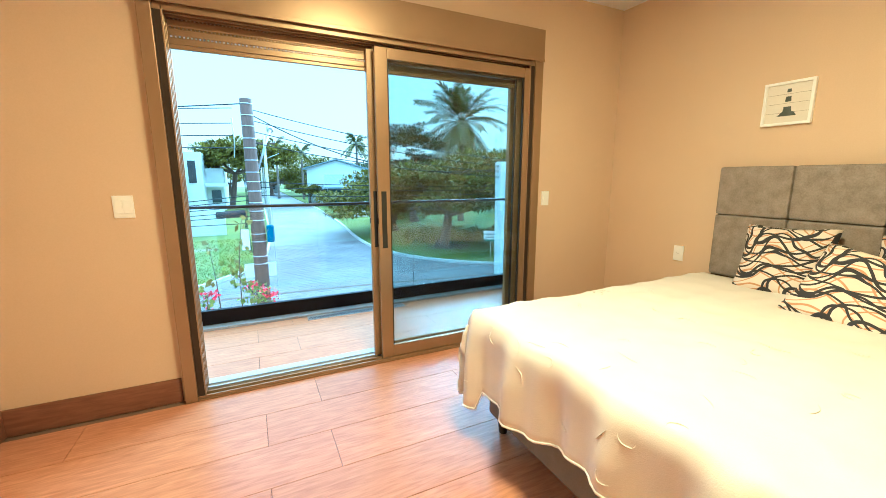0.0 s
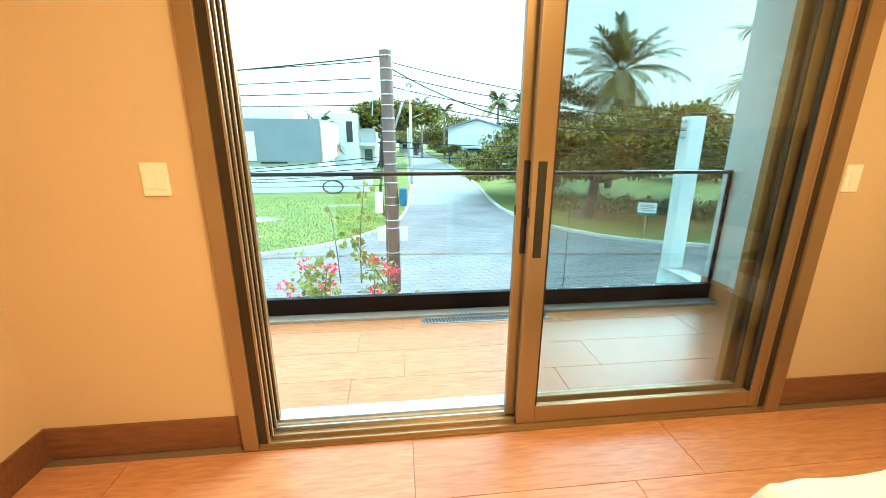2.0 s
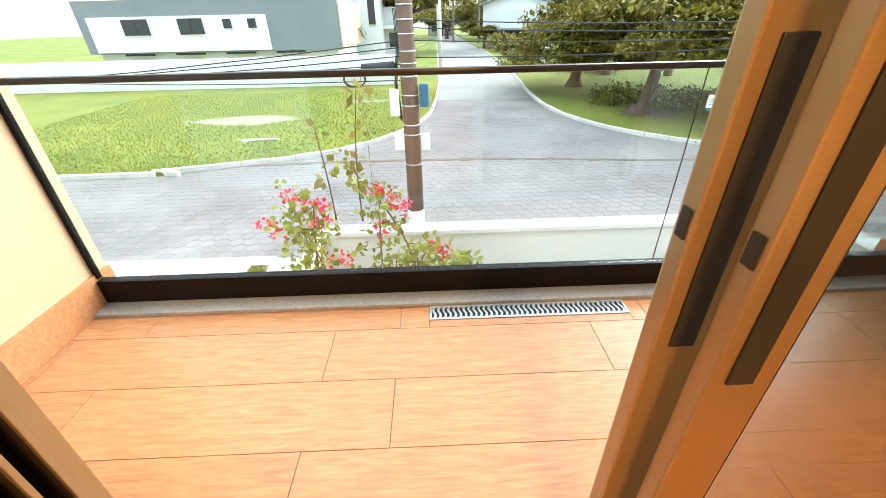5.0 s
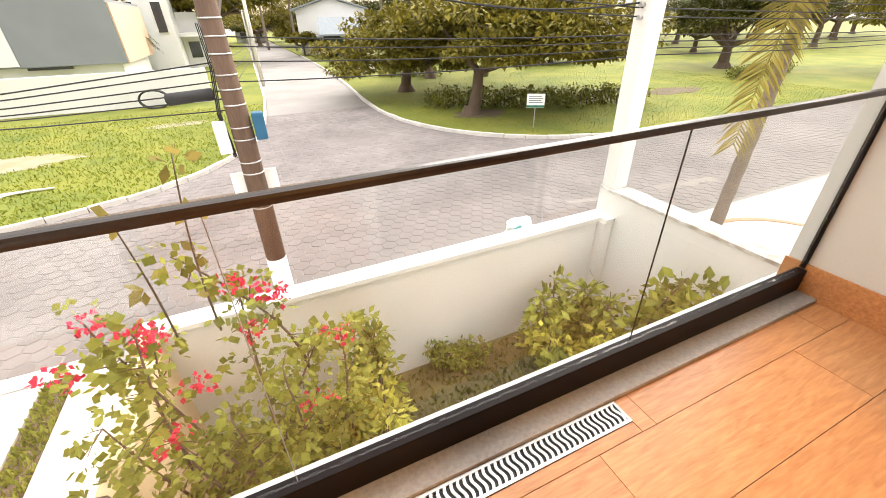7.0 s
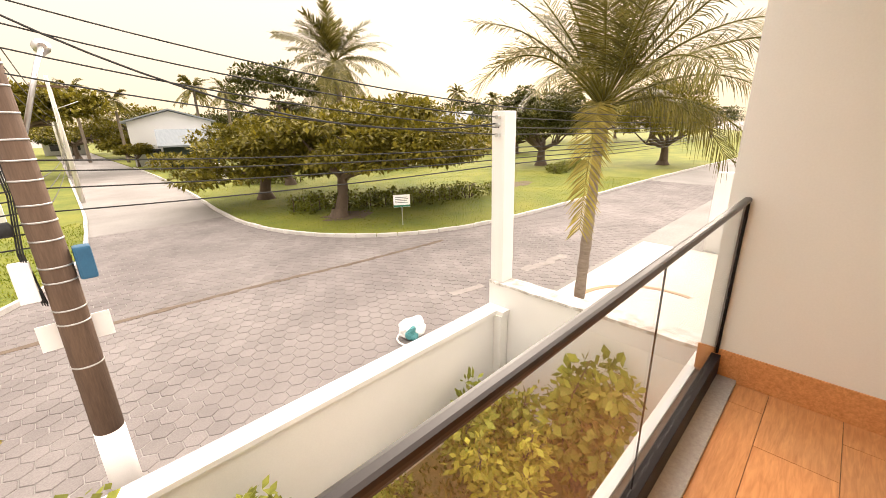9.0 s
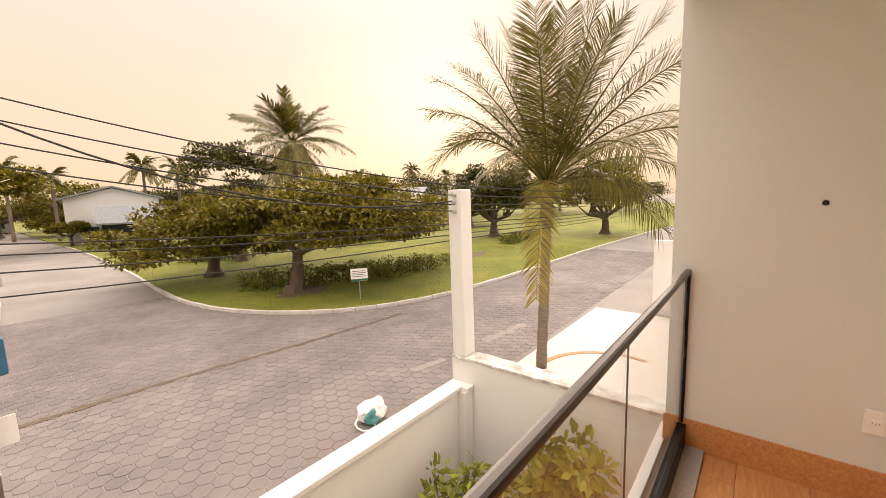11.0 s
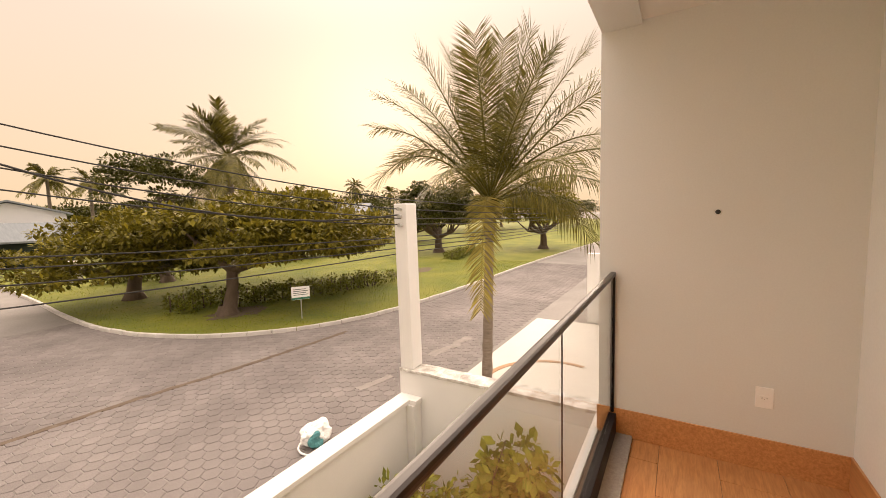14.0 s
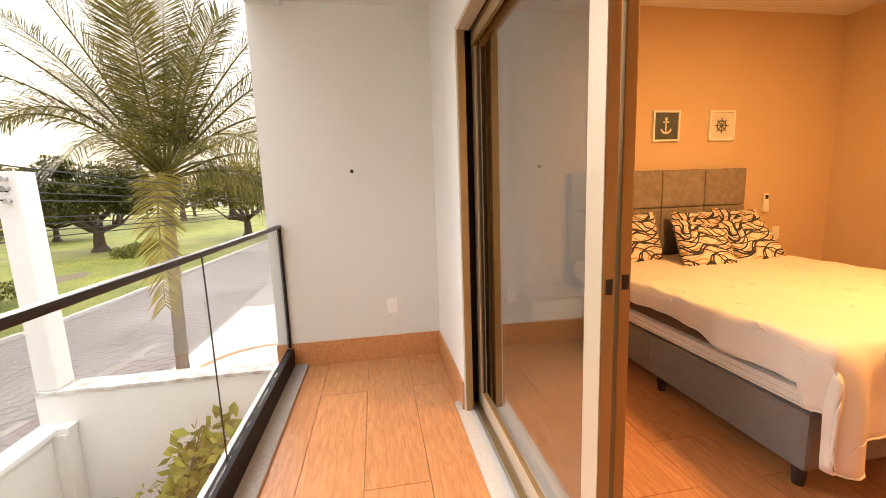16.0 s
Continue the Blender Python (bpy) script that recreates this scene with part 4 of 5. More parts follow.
tagged(part("drive_border", bm, surface("terracotta_border", (0.40, 0.24, 0.13), (0.52, 0.33, 0.2), 4, 50, 0.9, 0.2)), "curved terracotta border strip in the drive", "paving", kind="structure")

# ---- utility pole ----
POLE = (0.34, 9.78)
pole = thing("utility_pole", "weathered brown wooden utility pole with steel bands", "utility pole", (POLE[0], POLE[1], STREET))


def lean(z):
    return 0.01 * z / 3 if z < 3 else 0.01 - 0.04 * (z - 3) / 2.95


part("shaft", bm_tube(bmesh.new(), [(0, 0, 0.95), (0.01, 0, 3.0), (-0.03, 0, 5.95)], [0.155, 0.145, 0.115], 20), M_BARK, pole)
part("painted_foot", bm_tube(bmesh.new(), [(0, 0, -0.05), (0, 0, 0.955)], [0.168, 0.158], 20), M_WHITE, pole, "white painted pole foot")
for k, z in enumerate((1.9, 2.45, 2.62, 2.95, 3.12, 3.42, 3.62, 3.8, 4.05, 4.25, 4.45, 4.7, 4.95, 5.15, 5.4, 5.62, 5.85)):
    r = (0.155 - 0.0049 * (z - 0.95) if z < 3 else 0.145 - 0.01017 * (z - 3)) + 0.006
    part("band", bm_tube(bmesh.new(), [(lean(z), 0, z - 0.009), (lean(z), 0, z + 0.009)], r, 20), M_SILVER, pole)
M_BLUE = surface("blue_plastic", (0.02, 0.10, 0.20), (0.03, 0.14, 0.26), 8, 80, 0.5, 0.05)
box_part("meter_box", pole, M_BLUE, 0.17, 0.33, -0.12, 0.06, 2.92, 3.30, 0.03, "blue plastic cable box")
box_part("cable_box", pole, M_PLASTIC, -0.34, -0.18, -0.10, 0.02, 2.78, 3.22, 0.01, "white cable junction box")
box_part("notice", pole, M_PLASTIC, -0.33, 0.33, 0.15, 0.165, 2.10, 2.42, 0.003, "white notice plate on the pole")
for k in range(6):
    x = -0.15 - 0.02 * (k % 3)
    part("riser_cable", bm_tube(bmesh.new(), [(x, -0.05 + 0.03 * k, 2.7), (x - 0.05, -0.08 + 0.03 * k, 3.3), (x + 0.02, -0.04 + 0.02 * k, 3.9), (x, 0, 4.4)], 0.006, 6), M_WIRE, pole)
part("lamp_arm", bm_tube(bmesh.new(), [(0.1, 0.1, 4.5), (0.35, 0.3, 5.2), (0.45, 0.9, 5.45)], 0.025, 8), M_SILVER, pole)
part("lamp_head", bm_tube(bmesh.new(), [(0.45, 0.85, 5.45), (0.45, 1.0, 5.47), (0.45, 1.3, 5.45)], [0.04, 0.09, 0.05], 10), M_SILVER, pole)
part("insulator_arm", bm_tube(bmesh.new(), [(-0.32, 0, 5.55), (-0.30, 0, 5.1), (-0.33, 0, 4.75)], 0.012, 6), M_SILVER, pole)
bm = bmesh.new()
bm_tube(bm, [(-0.78, -0.05, 3.55), (-0.76, -0.05, 3.55), (-0.22, -0.05, 3.58), (-0.2, -0.05, 3.58)], [0.03, 0.075, 0.075, 0.03], 14)
splice = part("cable_splice", bm, M_WIRE)
splice.location = (POLE[0], POLE[1], STREET)
tagged(splice, "black cable splice closure hanging on the wires", "splice box")


def cable(a, b, sag, r=0.010, n=14):
    a, b = Vector(a), Vector(b)
    pts = [a.lerp(b, k / n) - Vector((0, 0, sag * 4 * (k / n) * (1 - k / n))) for k in range(n + 1)]
    ob = part("cable", bm_tube(bmesh.new(), pts, r, 5, False), M_WIRE)
    return tagged(ob, "black overhead cable strung between poles", "cable", group="overhead cables")


px, py = POLE
far_x = 46.0
for z, zp in ((2.72, 1.72), (2.50, 1.58), (2.28, 1.45), (2.05, 1.36)):
    cable((px + 0.1, py - 0.1, z), (4.93, 7.30, zp), 0.10, 0.008)
    cable((4.95, 7.30, zp), (far_x, 9.5, zp + 0.8), 0.5, 0.008)
cable((px + 0.1, py - 0.1, 2.6), (4.93, 7.30, 1.5), 0.42, 0.011)
for z, zp in ((1.24, 1.16), (1.13, 1.08), (0.95, 1.0), (0.70, 0.92)):
    cable((px + 0.1, py, z), (5.32, 7.46, zp), 0.04, 0.008)
    cable((5.32, 7.46, zp), (far_x, 9.5, zp + 1.0), 0.6, 0.008)
for k, z in enumerate((0.95, 0.85, 0.72, 0.60, 0.50, 0.35)):
    cable((px - 0.12, py, z), (-30, 10.5 + 1.3 * k, 1.4 + 0.25 * k), 0.9, 0.009)
for k, z in enumerate((2.75, 2.45, 2.2, 1.95)):
    cable((px - 0.3, py, z), (-32, 14 + k, 3.4 + 0.3 * k), 0.7, 0.009)
for k, z in enumerate((2.7, 2.4, 2.1, 1.0, 0.8, 0.6)):
    cable((px, py + 0.1, z), (1.7, 40, z + 0.4), 0.5, 0.008)
cable((px - 0.1, py, 2.85), (-12, 8.0, 1.6), 0.15, 0.012)

for x, y, h in ((1.7, 40, 8.0), (2.2, 66, 8.0), (2.6, 92, 8.0)):
    p = thing("utility_pole", "slim grey concrete pole along the street", "utility pole", (x, y, STREET), group="street poles")
    part("shaft", bm_tube(bmesh.new(), [(0, 0, 0), (0, 0, h)], [0.16, 0.10], 12), M_CONCRETE, p)
    box_part("crossarm", p, M_BARK, -0.9, 0.9, -0.05, 0.05, h - 0.7, h - 0.58)
    part("lamp_arm", bm_tube(bmesh.new(), [(0, 0, h - 2), (1.2, 0, h - 1.5)], 0.03, 6), M_SILVER, p)
    for k in (-0.8, 0, 0.8):
        part("insulator", bm_tube(bmesh.new(), [(k, 0, h - 0.58), (k, 0, h - 0.4)], [0.05, 0.03], 8), M_CONCRETE, p)

# ---- plants ----


def leaf_mesh(centres, per, leaf, spread, seed, flat_up=0.5, aspect=0.45, flatten=0.62):
    """Many small pointed leaves round each centre (x, y, z, r)."""
    g = np.random.RandomState(seed)
    vs, fs = [], []
    for cx, cy, cz, r in centres:
        n = max(4, int(per * (r / spread) ** 2))
        d = g.normal(size=(n, 3))
        d /= np.linalg.norm(d, axis=1)[:, None]
        rad = r * (0.55 + 0.5 * g.rand(n))
        pos = np.array((cx, cy, cz)) + d * rad[:, None] * np.array((1, 1, flatten))
        axis = d * 0.9 + g.normal(size=(n, 3)) * 0.5
        axis[:, 2] -= 0.15
        axis /= np.linalg.norm(axis, axis=1)[:, None]
        up = g.normal(size=(n, 3)) * (1 - flat_up) + np.array((0, 0, flat_up * 1.6))
        side = np.cross(axis, up)
        side /= np.linalg.norm(side, axis=1)[:, None] + 1e-6
        ln = leaf * (0.6 + 0.8 * g.rand(n))
        for p, a, s, q in zip(pos, axis, side, ln):
            k = len(vs)
            m = p + a * q * 0.5
            w = s * q * aspect * 0.5
            vs += [tuple(p), tuple(m + w), tuple(p + a * q), tuple(m - w)]
            fs.append((k, k + 1, k + 2, k + 3))
    return vs, fs


def pydata(name, vs, fs, material, parent=None):
    me = bpy.data.meshes.new(name)
    me.from_pydata(vs, [], fs)
    me.materials.append(material)
    ob = new(name, me)
    ob.parent = parent
    return ob


def limb(bm, a, b, r0, r1, rng, bend=0.12, n=6, sides=8):
    a, b = Vector(a), Vector(b)
    off = Vector((rng.uniform(-1, 1), rng.uniform(-1, 1), rng.uniform(-0.3, 0.6))) * (b - a).length * bend
    pts = [a.lerp(b, k / n) + off * math.sin(math.pi * k / n) for k in range(n + 1)]
    bm_tube(bm, pts, [r0 + (r1 - r0) * k / n for k in range(n + 1)], sides)
    return pts


def tree(label, base, trunk_top, crown, size, clumps, per, leaf, mat, seed, trunk_r=0.3, umbrella=0.6, clump_r=(0.7, 1.25), group=""):
    """A trunk that forks into limbs, and a crown of leaf clumps in an uneven dome. crown: its centre; size: half-extents."""
    rng = random.Random(seed)
    t = thing("tree", label, "tree", base, group)
    b = Vector(base)
    ctr = []
    for _ in range(clumps):
        while True:
            u, v, w = rng.uniform(-1, 1), rng.uniform(-1, 1), rng.uniform(-0.28, 1)
            if u * u + v * v + w * w * (1 if w > 0 else 3) < 1 and (u * u + v * v + max(w, 0) ** 2 > 0.35 or rng.random() < 0.25):
                break
        if noise.noise((u * 1.7 + seed, v * 1.7, w * 1.7)) < -0.22:
            continue
        r = rng.uniform(*clump_r)
        z = size[2] * w * (1 - (1 - umbrella) * 0 * u)
        ctr.append((crown[0] - b.x + u * size[0], crown[1] - b.y + v * size[1], crown[2] - b.z + z, r))
    bm = bmesh.new()
    top = Vector(trunk_top) - b
    limb(bm, (0, 0, -0.1), top, trunk_r, trunk_r * 0.7, rng, 0.06, 6, 14)
    bmesh.ops.create_cone(bm, cap_ends=False, segments=14, radius1=trunk_r * 1.6, radius2=trunk_r * 0.98, depth=0.5, matrix=Matrix.Translation((0, 0, 0.2)))
    part("trunk", bm, M_TRUNK, t)
    for k in range(9):
        bm = bmesh.new()
        c = ctr[(k * 7) % len(ctr)]
        mid = top.lerp(Vector(c[:3]), 0.55) - Vector((0, 0, 0.25 * size[2] * rng.random()))
        limb(bm, top * 0.96, mid, trunk_r * 0.5, trunk_r * 0.28, rng, 0.12)
        for j in range(3):
            c2 = min(ctr, key=lambda q: (Vector(q[:3]) - mid).length + rng.uniform(0, 2.5))
            limb(bm, mid, c2[:3], trunk_r * 0.24, 0.03, rng, 0.12, 5, 6)
        part("limb", bm, M_TRUNK, t)
    vs, fs = leaf_mesh(ctr, per, leaf, (clump_r[0] + clump_r[1]) / 2, seed, 0.80, 0.55, 0.30)
    pydata("crown", vs, fs, mat, t)
    return t


G = STREET + 0.10
tree("broad umbrella tree with dense dark green leaves", (10.7, 21.9, G), (11.3, 22.3, -0.9), (14.4, 23.0, 0.45), (7.0, 6.2, 2.3), 250, 190, 0.26, M_LEAF, 3, 0.34, clump_r=(0.6, 1.35))
tree("broad umbrella tree with low leafy branches", (10.4, 30.7, G), (10.6, 30.4, -1.2), (10.0, 30.2, -0.55), (5.3, 4.8, 2.5), 150, 170, 0.25, M_LEAF, 8, 0.4, clump_r=(0.6, 1.15))
tree("tall dark tree behind the umbrella tree", (14.5, 36.0, G), (14.6, 36.0, 1.0), (14.4, 36.0, 2.9), (4.4, 3.4, 3.3), 64, 150, 0.26, M_LEAFDARK, 12, 0.35, clump_r=(0.6, 1.2))
tree("dark round mango tree on the park lawn", (39.0, 27.6, G), (39.0, 27.6, -1.2), (39.2, 28.0, 1.4), (5.2, 5.2, 3.8), 190, 150, 0.28, M_LEAFDARK, 17, 0.5)
tree("leafy tree behind the coconut palm", (46.0, 17.5, G), (46.0, 17.5, -1.0), (45.0, 17.6, 1.6), (5.0, 4.6, 3.6), 150, 130, 0.28, M_LEAF, 23, 0.45)
tree("wide flat-topped tree over the far end of the street", (-2.2, 62, G), (-1.4, 62, 2.0), (0.5, 62, 3.9), (6.6, 4.5, 2.6), 120, 120, 0.5, M_LEAF, 77, 0.4, clump_r=(0.8, 1.5))
for k, (x, y, sx, h) in enumerate(((5.0, 105, 9, 4.5), (27, 62, 5, 5.0), (14, 98, 8, 6.0), (50, 68, 7, 6.4), (62, 75, 7, 5.5), (76, 72, 8, 7.0), (95, 62, 8, 6.5), (70, 36, 6, 5.0), (88, 42, 7, 6.0), (105, 34, 8, 6), (-16, 95, 9, 5.5), (34, 84, 8, 5.6), (22, 50, 3.5, 1.6), (64, 52, 7, 4.5), (80, 55, 8, 5), (96, 46, 8, 4.5), (112, 50, 9, 6), (122, 30, 8, 5), (56, 84, 8, 5), (44, 96, 8, 6), (72, 92, 9, 6), (90, 84, 9, 6.5), (110, 78, 9, 6), (24, 84, 7, 5), (-4, 108, 7, 5), (30, 40, 2.6, 1.5), (52, 40, 4, 3), (13, 120, 8, 4.5), (22, 102, 7, 5), (5.5, 122, 5, 3.5), (11.3, 96, 3, 2.2), (16, 90, 4, 5.5), (9.2, 70, 1.8, 2.0), (11.0, 62, 1.6, 1.3), (13.4, 60, 1.4, 1.0))):
    tree("distant leafy tree along the park", (x, y, G), (x, y, G + h * 0.55), (x, y, G + h), (sx, sx * 0.8, h * 0.45), 52, 110, 0.48 if sx > 2 else 0.25, M_LEAFDARK if k % 2 else M_LEAF, 40 + k, min(0.4, sx * 0.08), clump_r=(1.4, 2.4) if sx > 2 else (0.4, 0.7), group="distant trees")


def frond_bm(length, leaflet, start, droop, pairs, rng, hang=0.5, width=0.03, roll=0.0):
    """One feather-shaped palm leaf from the origin along start; the leaflets sweep forwards towards its tip."""
    bm = bmesh.new()
    d = Vector(start).normalized()
    pts = [d * length * s - Vector((0, 0, droop * s ** 2.3)) for s in (k / 14 for k in range(15))]
    bm_tube(bm, pts, [0.034 * (1 - 0.92 * k / 14) + 0.003 for k in range(15)], 5)
    for k in range(pairs):
        s = 0.16 + 0.84 * (k + 0.5) / pairs
        i = min(13, int(s * 14))
        p = pts[i].lerp(pts[i + 1], s * 14 - i)
        t = (pts[i + 1] - pts[i]).normalized()
        side = t.cross(Vector((0, 0, 1)))
        if side.length < 0.2:
            side = Vector((0.395, -0.919, 0))
        side = (Matrix.Rotation(roll, 3, t) @ side.normalized())
        ln = leaflet * (0.45 + 0.55 * math.sin(math.pi * min(1.0, 0.10 + s * 0.78))) * rng.uniform(0.8, 1.12)
        fwd = radians(76 - 34 * s)
        for sg in (1, -1):
            q = fwd + radians(rng.uniform(-7, 7))
            dirn = side * sg * math.sin(q) + t * math.cos(q) + side.cross(t) * rng.uniform(-0.05, 0.32)
            dirn.normalize()
            sag = Vector((0, 0, hang * ln))
            mid = p + dirn * ln * 0.5 - sag * 0.16
            tip = p + dirn * ln * (1 - 0.25 * min(1, hang)) - sag * rng.uniform(0.5, 0.75)
            w = side.cross(t).cross(dirn).normalized() * width * 0.5
            v = [bm.verts.new(c) for c in (p - w * 0.6, p + w * 0.6, mid + w, mid - w, tip)]
            bm.faces.new((v[0], v[1], v[2], v[3]))
            bm.faces.new((v[3], v[2], v[4]))
    return bm


def palm(name, label, base, crown, fronds, seed, r0=0.16, r1=0.11, leaflet=0.75, pairs=58, mats=(M_FROND, M_FRONDOLD), width=0.045, group="", nuts=False, hang=0.85):
    """fronds: (direction, length, droop, old?)."""
    rng = random.Random(seed)
    t = thing(name, label, "palm tree", base, group)
    c = Vector(crown) - Vector(base)
    pts = [c * (k / 16) for k in range(17)]
    part("trunk", bm_tube(bmesh.new(), pts, [(r0 + (r1 - r0) * k / 16) * (1.12 if k % 2 else 1.0) for k in range(17)], 14), M_PALMTRUNK, t)
    for d, ln, dr, old in fronds:
        rise = Vector(d).normalized().z
        ob = part("frond", frond_bm(ln, leaflet * (0.72 if old else 1), d, dr, pairs, rng, 0.3 if old else hang * max(0.08, 1.0 - rise), width * (1.5 if old else 1), 0.0 if old else rng.uniform(-0.5, 0.5)), mats[1] if old else mats[0], t, "yellowed hanging frond" if old else "")
        ob.location = c + Vector((0, 0, rng.uniform(-0.1, 0.15)))
    if nuts:
        for k in range(9):
            a = k * 0.7
            bm = bmesh.new()
            bmesh.ops.create_uvsphere(bm, u_segments=10, v_segments=7, radius=0.11, matrix=Matrix.Translation((0.2 * math.cos(a), 0.2 * math.sin(a), -0.16 - 0.05 * (k % 3))) @ Matrix.Diagonal((1, 1, 1.3, 1)))
            n = part("coconut", bm, M_FRONDOLD, t)
            n.location = c
    return t


view = Vector((0.919, 0.395, 0))
rgt = Vector((0.395, -0.919, 0))
upv = Vector((0, 0, 1))


def fan(a, depth=0.0):
    return rgt * math.cos(radians(a)) + upv * math.sin(radians(a)) + view * depth


def tip(dx, dz, depth, droop, old=0):
    """A frond whose point ends dx sideways and dz above the crown's heart, after sagging by droop."""
    v = rgt * dx * 1.04 + upv * (dz * (0.94 if dz > 0 else 1.0) + droop) + view * depth
    return (v, v.length, droop, old)


COCO = [tip(*q) for q in (
    (-2.9, 2.1, 0.2, 1.5), (-2.6, 2.7, -0.5, 1.3), (-2.2, 3.2, 0.5, 1.0), (-1.6, 3.7, -0.3, 0.8), (-1.0, 4.1, 0.4, 0.5), (-0.3, 4.3, -0.3, 0.3), (0.4, 4.4, 0.3, 0.2), (1.0, 4.3, -0.4, 0.4),
    (1.7, 4.1, 0.4, 0.7), (2.3, 3.8, -0.3, 1.0), (2.8, 3.4, 0.5, 1.2), (3.2, 2.9, -0.2, 1.5), (-0.9, 3.3, 1.6, 0.8), (0.8, 3.4, 1.8, 0.8), (-0.2, 3.0, -1.7, 0.9), (1.2, 3.0, -1.6, 0.9), (1.9, 2.7, 1.8, 1.1), (-1.7, 2.5, 1.6, 1.2),
    (-2.7, 0.7, -0.5, 3.0), (-2.4, 1.3, 0.6, 2.5), (3.6, 1.3, 0.3, 2.3), (3.8, 0.7, -0.6, 2.2), (3.4, 0.0, 0.5, 2.3), (3.5, -1.7, -0.3, 3.1), (2.6, -1.1, 0.7, 2.3), (1.9, -0.4, 2.3, 2.2), (-0.6, 0.6, 3.0, 2.0), (1.0, 0.9, 3.1, 1.8), (1.6, 0.5, -2.6, 1.9), (-1.1, 0.2, -2.4, 2.0))]
COCO += [(fan(100, -0.8), 1.8, 3.9, 1)]
palm("coconut_palm", "tall coconut palm with arching feathery fronds and one yellowed", (9.75, 8.2, STREET + 0.06), (9.80, 8.05, 1.80), COCO, 5, 0.135, 0.10, 0.95, 92, nuts=True, width=0.021, hang=1.5)


def ring_fronds(rng, n, length, lo=10, hi=75, droop=1.4):
    out = []
    for k in range(n):
        a, e = 2.4 * k, radians(lo + (hi - lo) * ((k * 0.7549) % 1.0))
        out.append((Vector((math.cos(a) * math.cos(e), math.sin(a) * math.cos(e), math.sin(e))), length * rng.uniform(0.85, 1.1), droop * rng.uniform(0.7, 1.3), 0))
    return out


prng = random.Random(2)
palm("royal_palm", "tall feathery palm rising behind the umbrella tree", (18.8, 34.5, G), (18.9, 34.5, 6.5), ring_fronds(prng, 40, 5.2, -34, 84, 1.9), 6, 0.3, 0.22, 1.0, 60, width=0.062, hang=0.7)
for k, (x, y, z) in enumerate(((18.6, 75, 7.6), (22, 72, 7.0), (73, 72, 8.6), (84, 70, 7.4), (48, 62, 5.5), (-9, 52, 2.2), (5.5, 88, 7.5), (33, 60, 6.5), (100, 55, 9), (9.6, 82, 6.0))):
    palm("distant_palm", "distant palm on the skyline", (x, y, G), (x, y, z), ring_fronds(prng, 26, 3.3, -25, 80, 1.5), 60 + k, 0.22, 0.16, 0.6, 30, width=0.10, hang=0.5, group="distant palms")


def hedge(label, path, w, h, seed):
    """A clipped hedge: a bank of small leaves over dark stems along a path."""
    g = np.random.RandomState(seed)
    ctr, bm = [], bmesh.new()
    for (x0, y0), (x1, y1) in zip(path, path[1:]):
        ln = math.hypot(x1 - x0, y1 - y0)
        for k in range(int(ln / 0.28)):
            t = (k + g.rand()) * 0.28 / ln
            for j in range(5):
                s = g.uniform(-w / 2, w / 2)
                nx, ny = -(y1 - y0) / ln, (x1 - x0) / ln
                ctr.append((x0 + (x1 - x0) * t + nx * s, y0 + (y1 - y0) * t + ny * s, G + g.uniform(0.15, h - 0.18), 0.24))
            limb(bm, (x0 + (x1 - x0) * t, y0 + (y1 - y0) * t, G), (x0 + (x1 - x0) * t, y0 + (y1 - y0) * t, G + h * 0.8), 0.04, 0.02, random.Random(k), 0.1, 3, 5)
    t = thing("hedge", label, "hedge", (0, 0, 0))
    t.location = (path[0][0], path[0][1], G)
    off = Vector(t.location)
    vs, fs = leaf_mesh([(a - off.x, b - off.y, c - off.z, r) for a, b, c, r in ctr], 34, 0.15, 0.24, seed, 0.6, 0.6)
    pydata("leaves", vs, fs, M_HEDGE, t)
    bmesh.ops.translate(bm, vec=-off, verts=bm.verts[:])
    part("stem", bm, M_TRUNK, t)
    return t


hedge("clipped green hedge curving under the tree", [(9.6, 25.0), (11.5, 24.0), (14.0, 22.6), (16.5, 21.3), (19.2, 20.3), (20.6, 21.2)], 2.4, 1.0, 5)
hedge("low green hedge near the street corner", [(11.5, 40), (14, 38), (16, 36.5)], 1.6, 1.0, 6)
hedge("dark hedge further along the park", [(33, 22.5), (37, 23.5), (41, 24.0)], 1.8, 0.8, 9)


def shrub(label, base, stems, leaf, mat, seed, category="shrub", name="shrub", per=16, r=0.15, aspect=0.5):
    """A loose shrub: each stem is a bent twig (end, radius) set with leaves along its upper part."""
    rng = random.Random(seed)
    t = thing(name, label, category, base)
    bm, ctr = bmesh.new(), []
    for end in stems:
        pts = limb(bm, (rng.uniform(-0.05, 0.05), rng.uniform(-0.05, 0.05), 0), end, 0.02, 0.006, rng, 0.14, 12, 6)
        for k in range(3, 13):
            for _ in range(2):
                o = Vector((rng.uniform(-1, 1), rng.uniform(-1, 1), rng.uniform(-0.6, 0.8))) * r
                ctr.append((*(pts[k] + o), r * rng.uniform(0.5, 1.1)))
                limb(bm, pts[k], pts[k] + o, 0.006, 0.003, rng, 0.1, 2, 4)
    part("stem", bm, M_TRUNK, t)
    vs, fs = leaf_mesh(ctr, per, leaf, r, seed, 0.45, aspect)
    pydata("leaves", vs, fs, mat, t)
    return t, ctr


GB = STREET + 0.08
srng = random.Random(9)
shrub("dark green leafy shrub against the garden wall", (3.75, 6.5, GB), [(srng.uniform(-0.55, 0.6), srng.uniform(-0.35, 0.35), srng.uniform(0.65, 1.35)) for _ in range(10)], 0.13, M_SHRUB, 31)
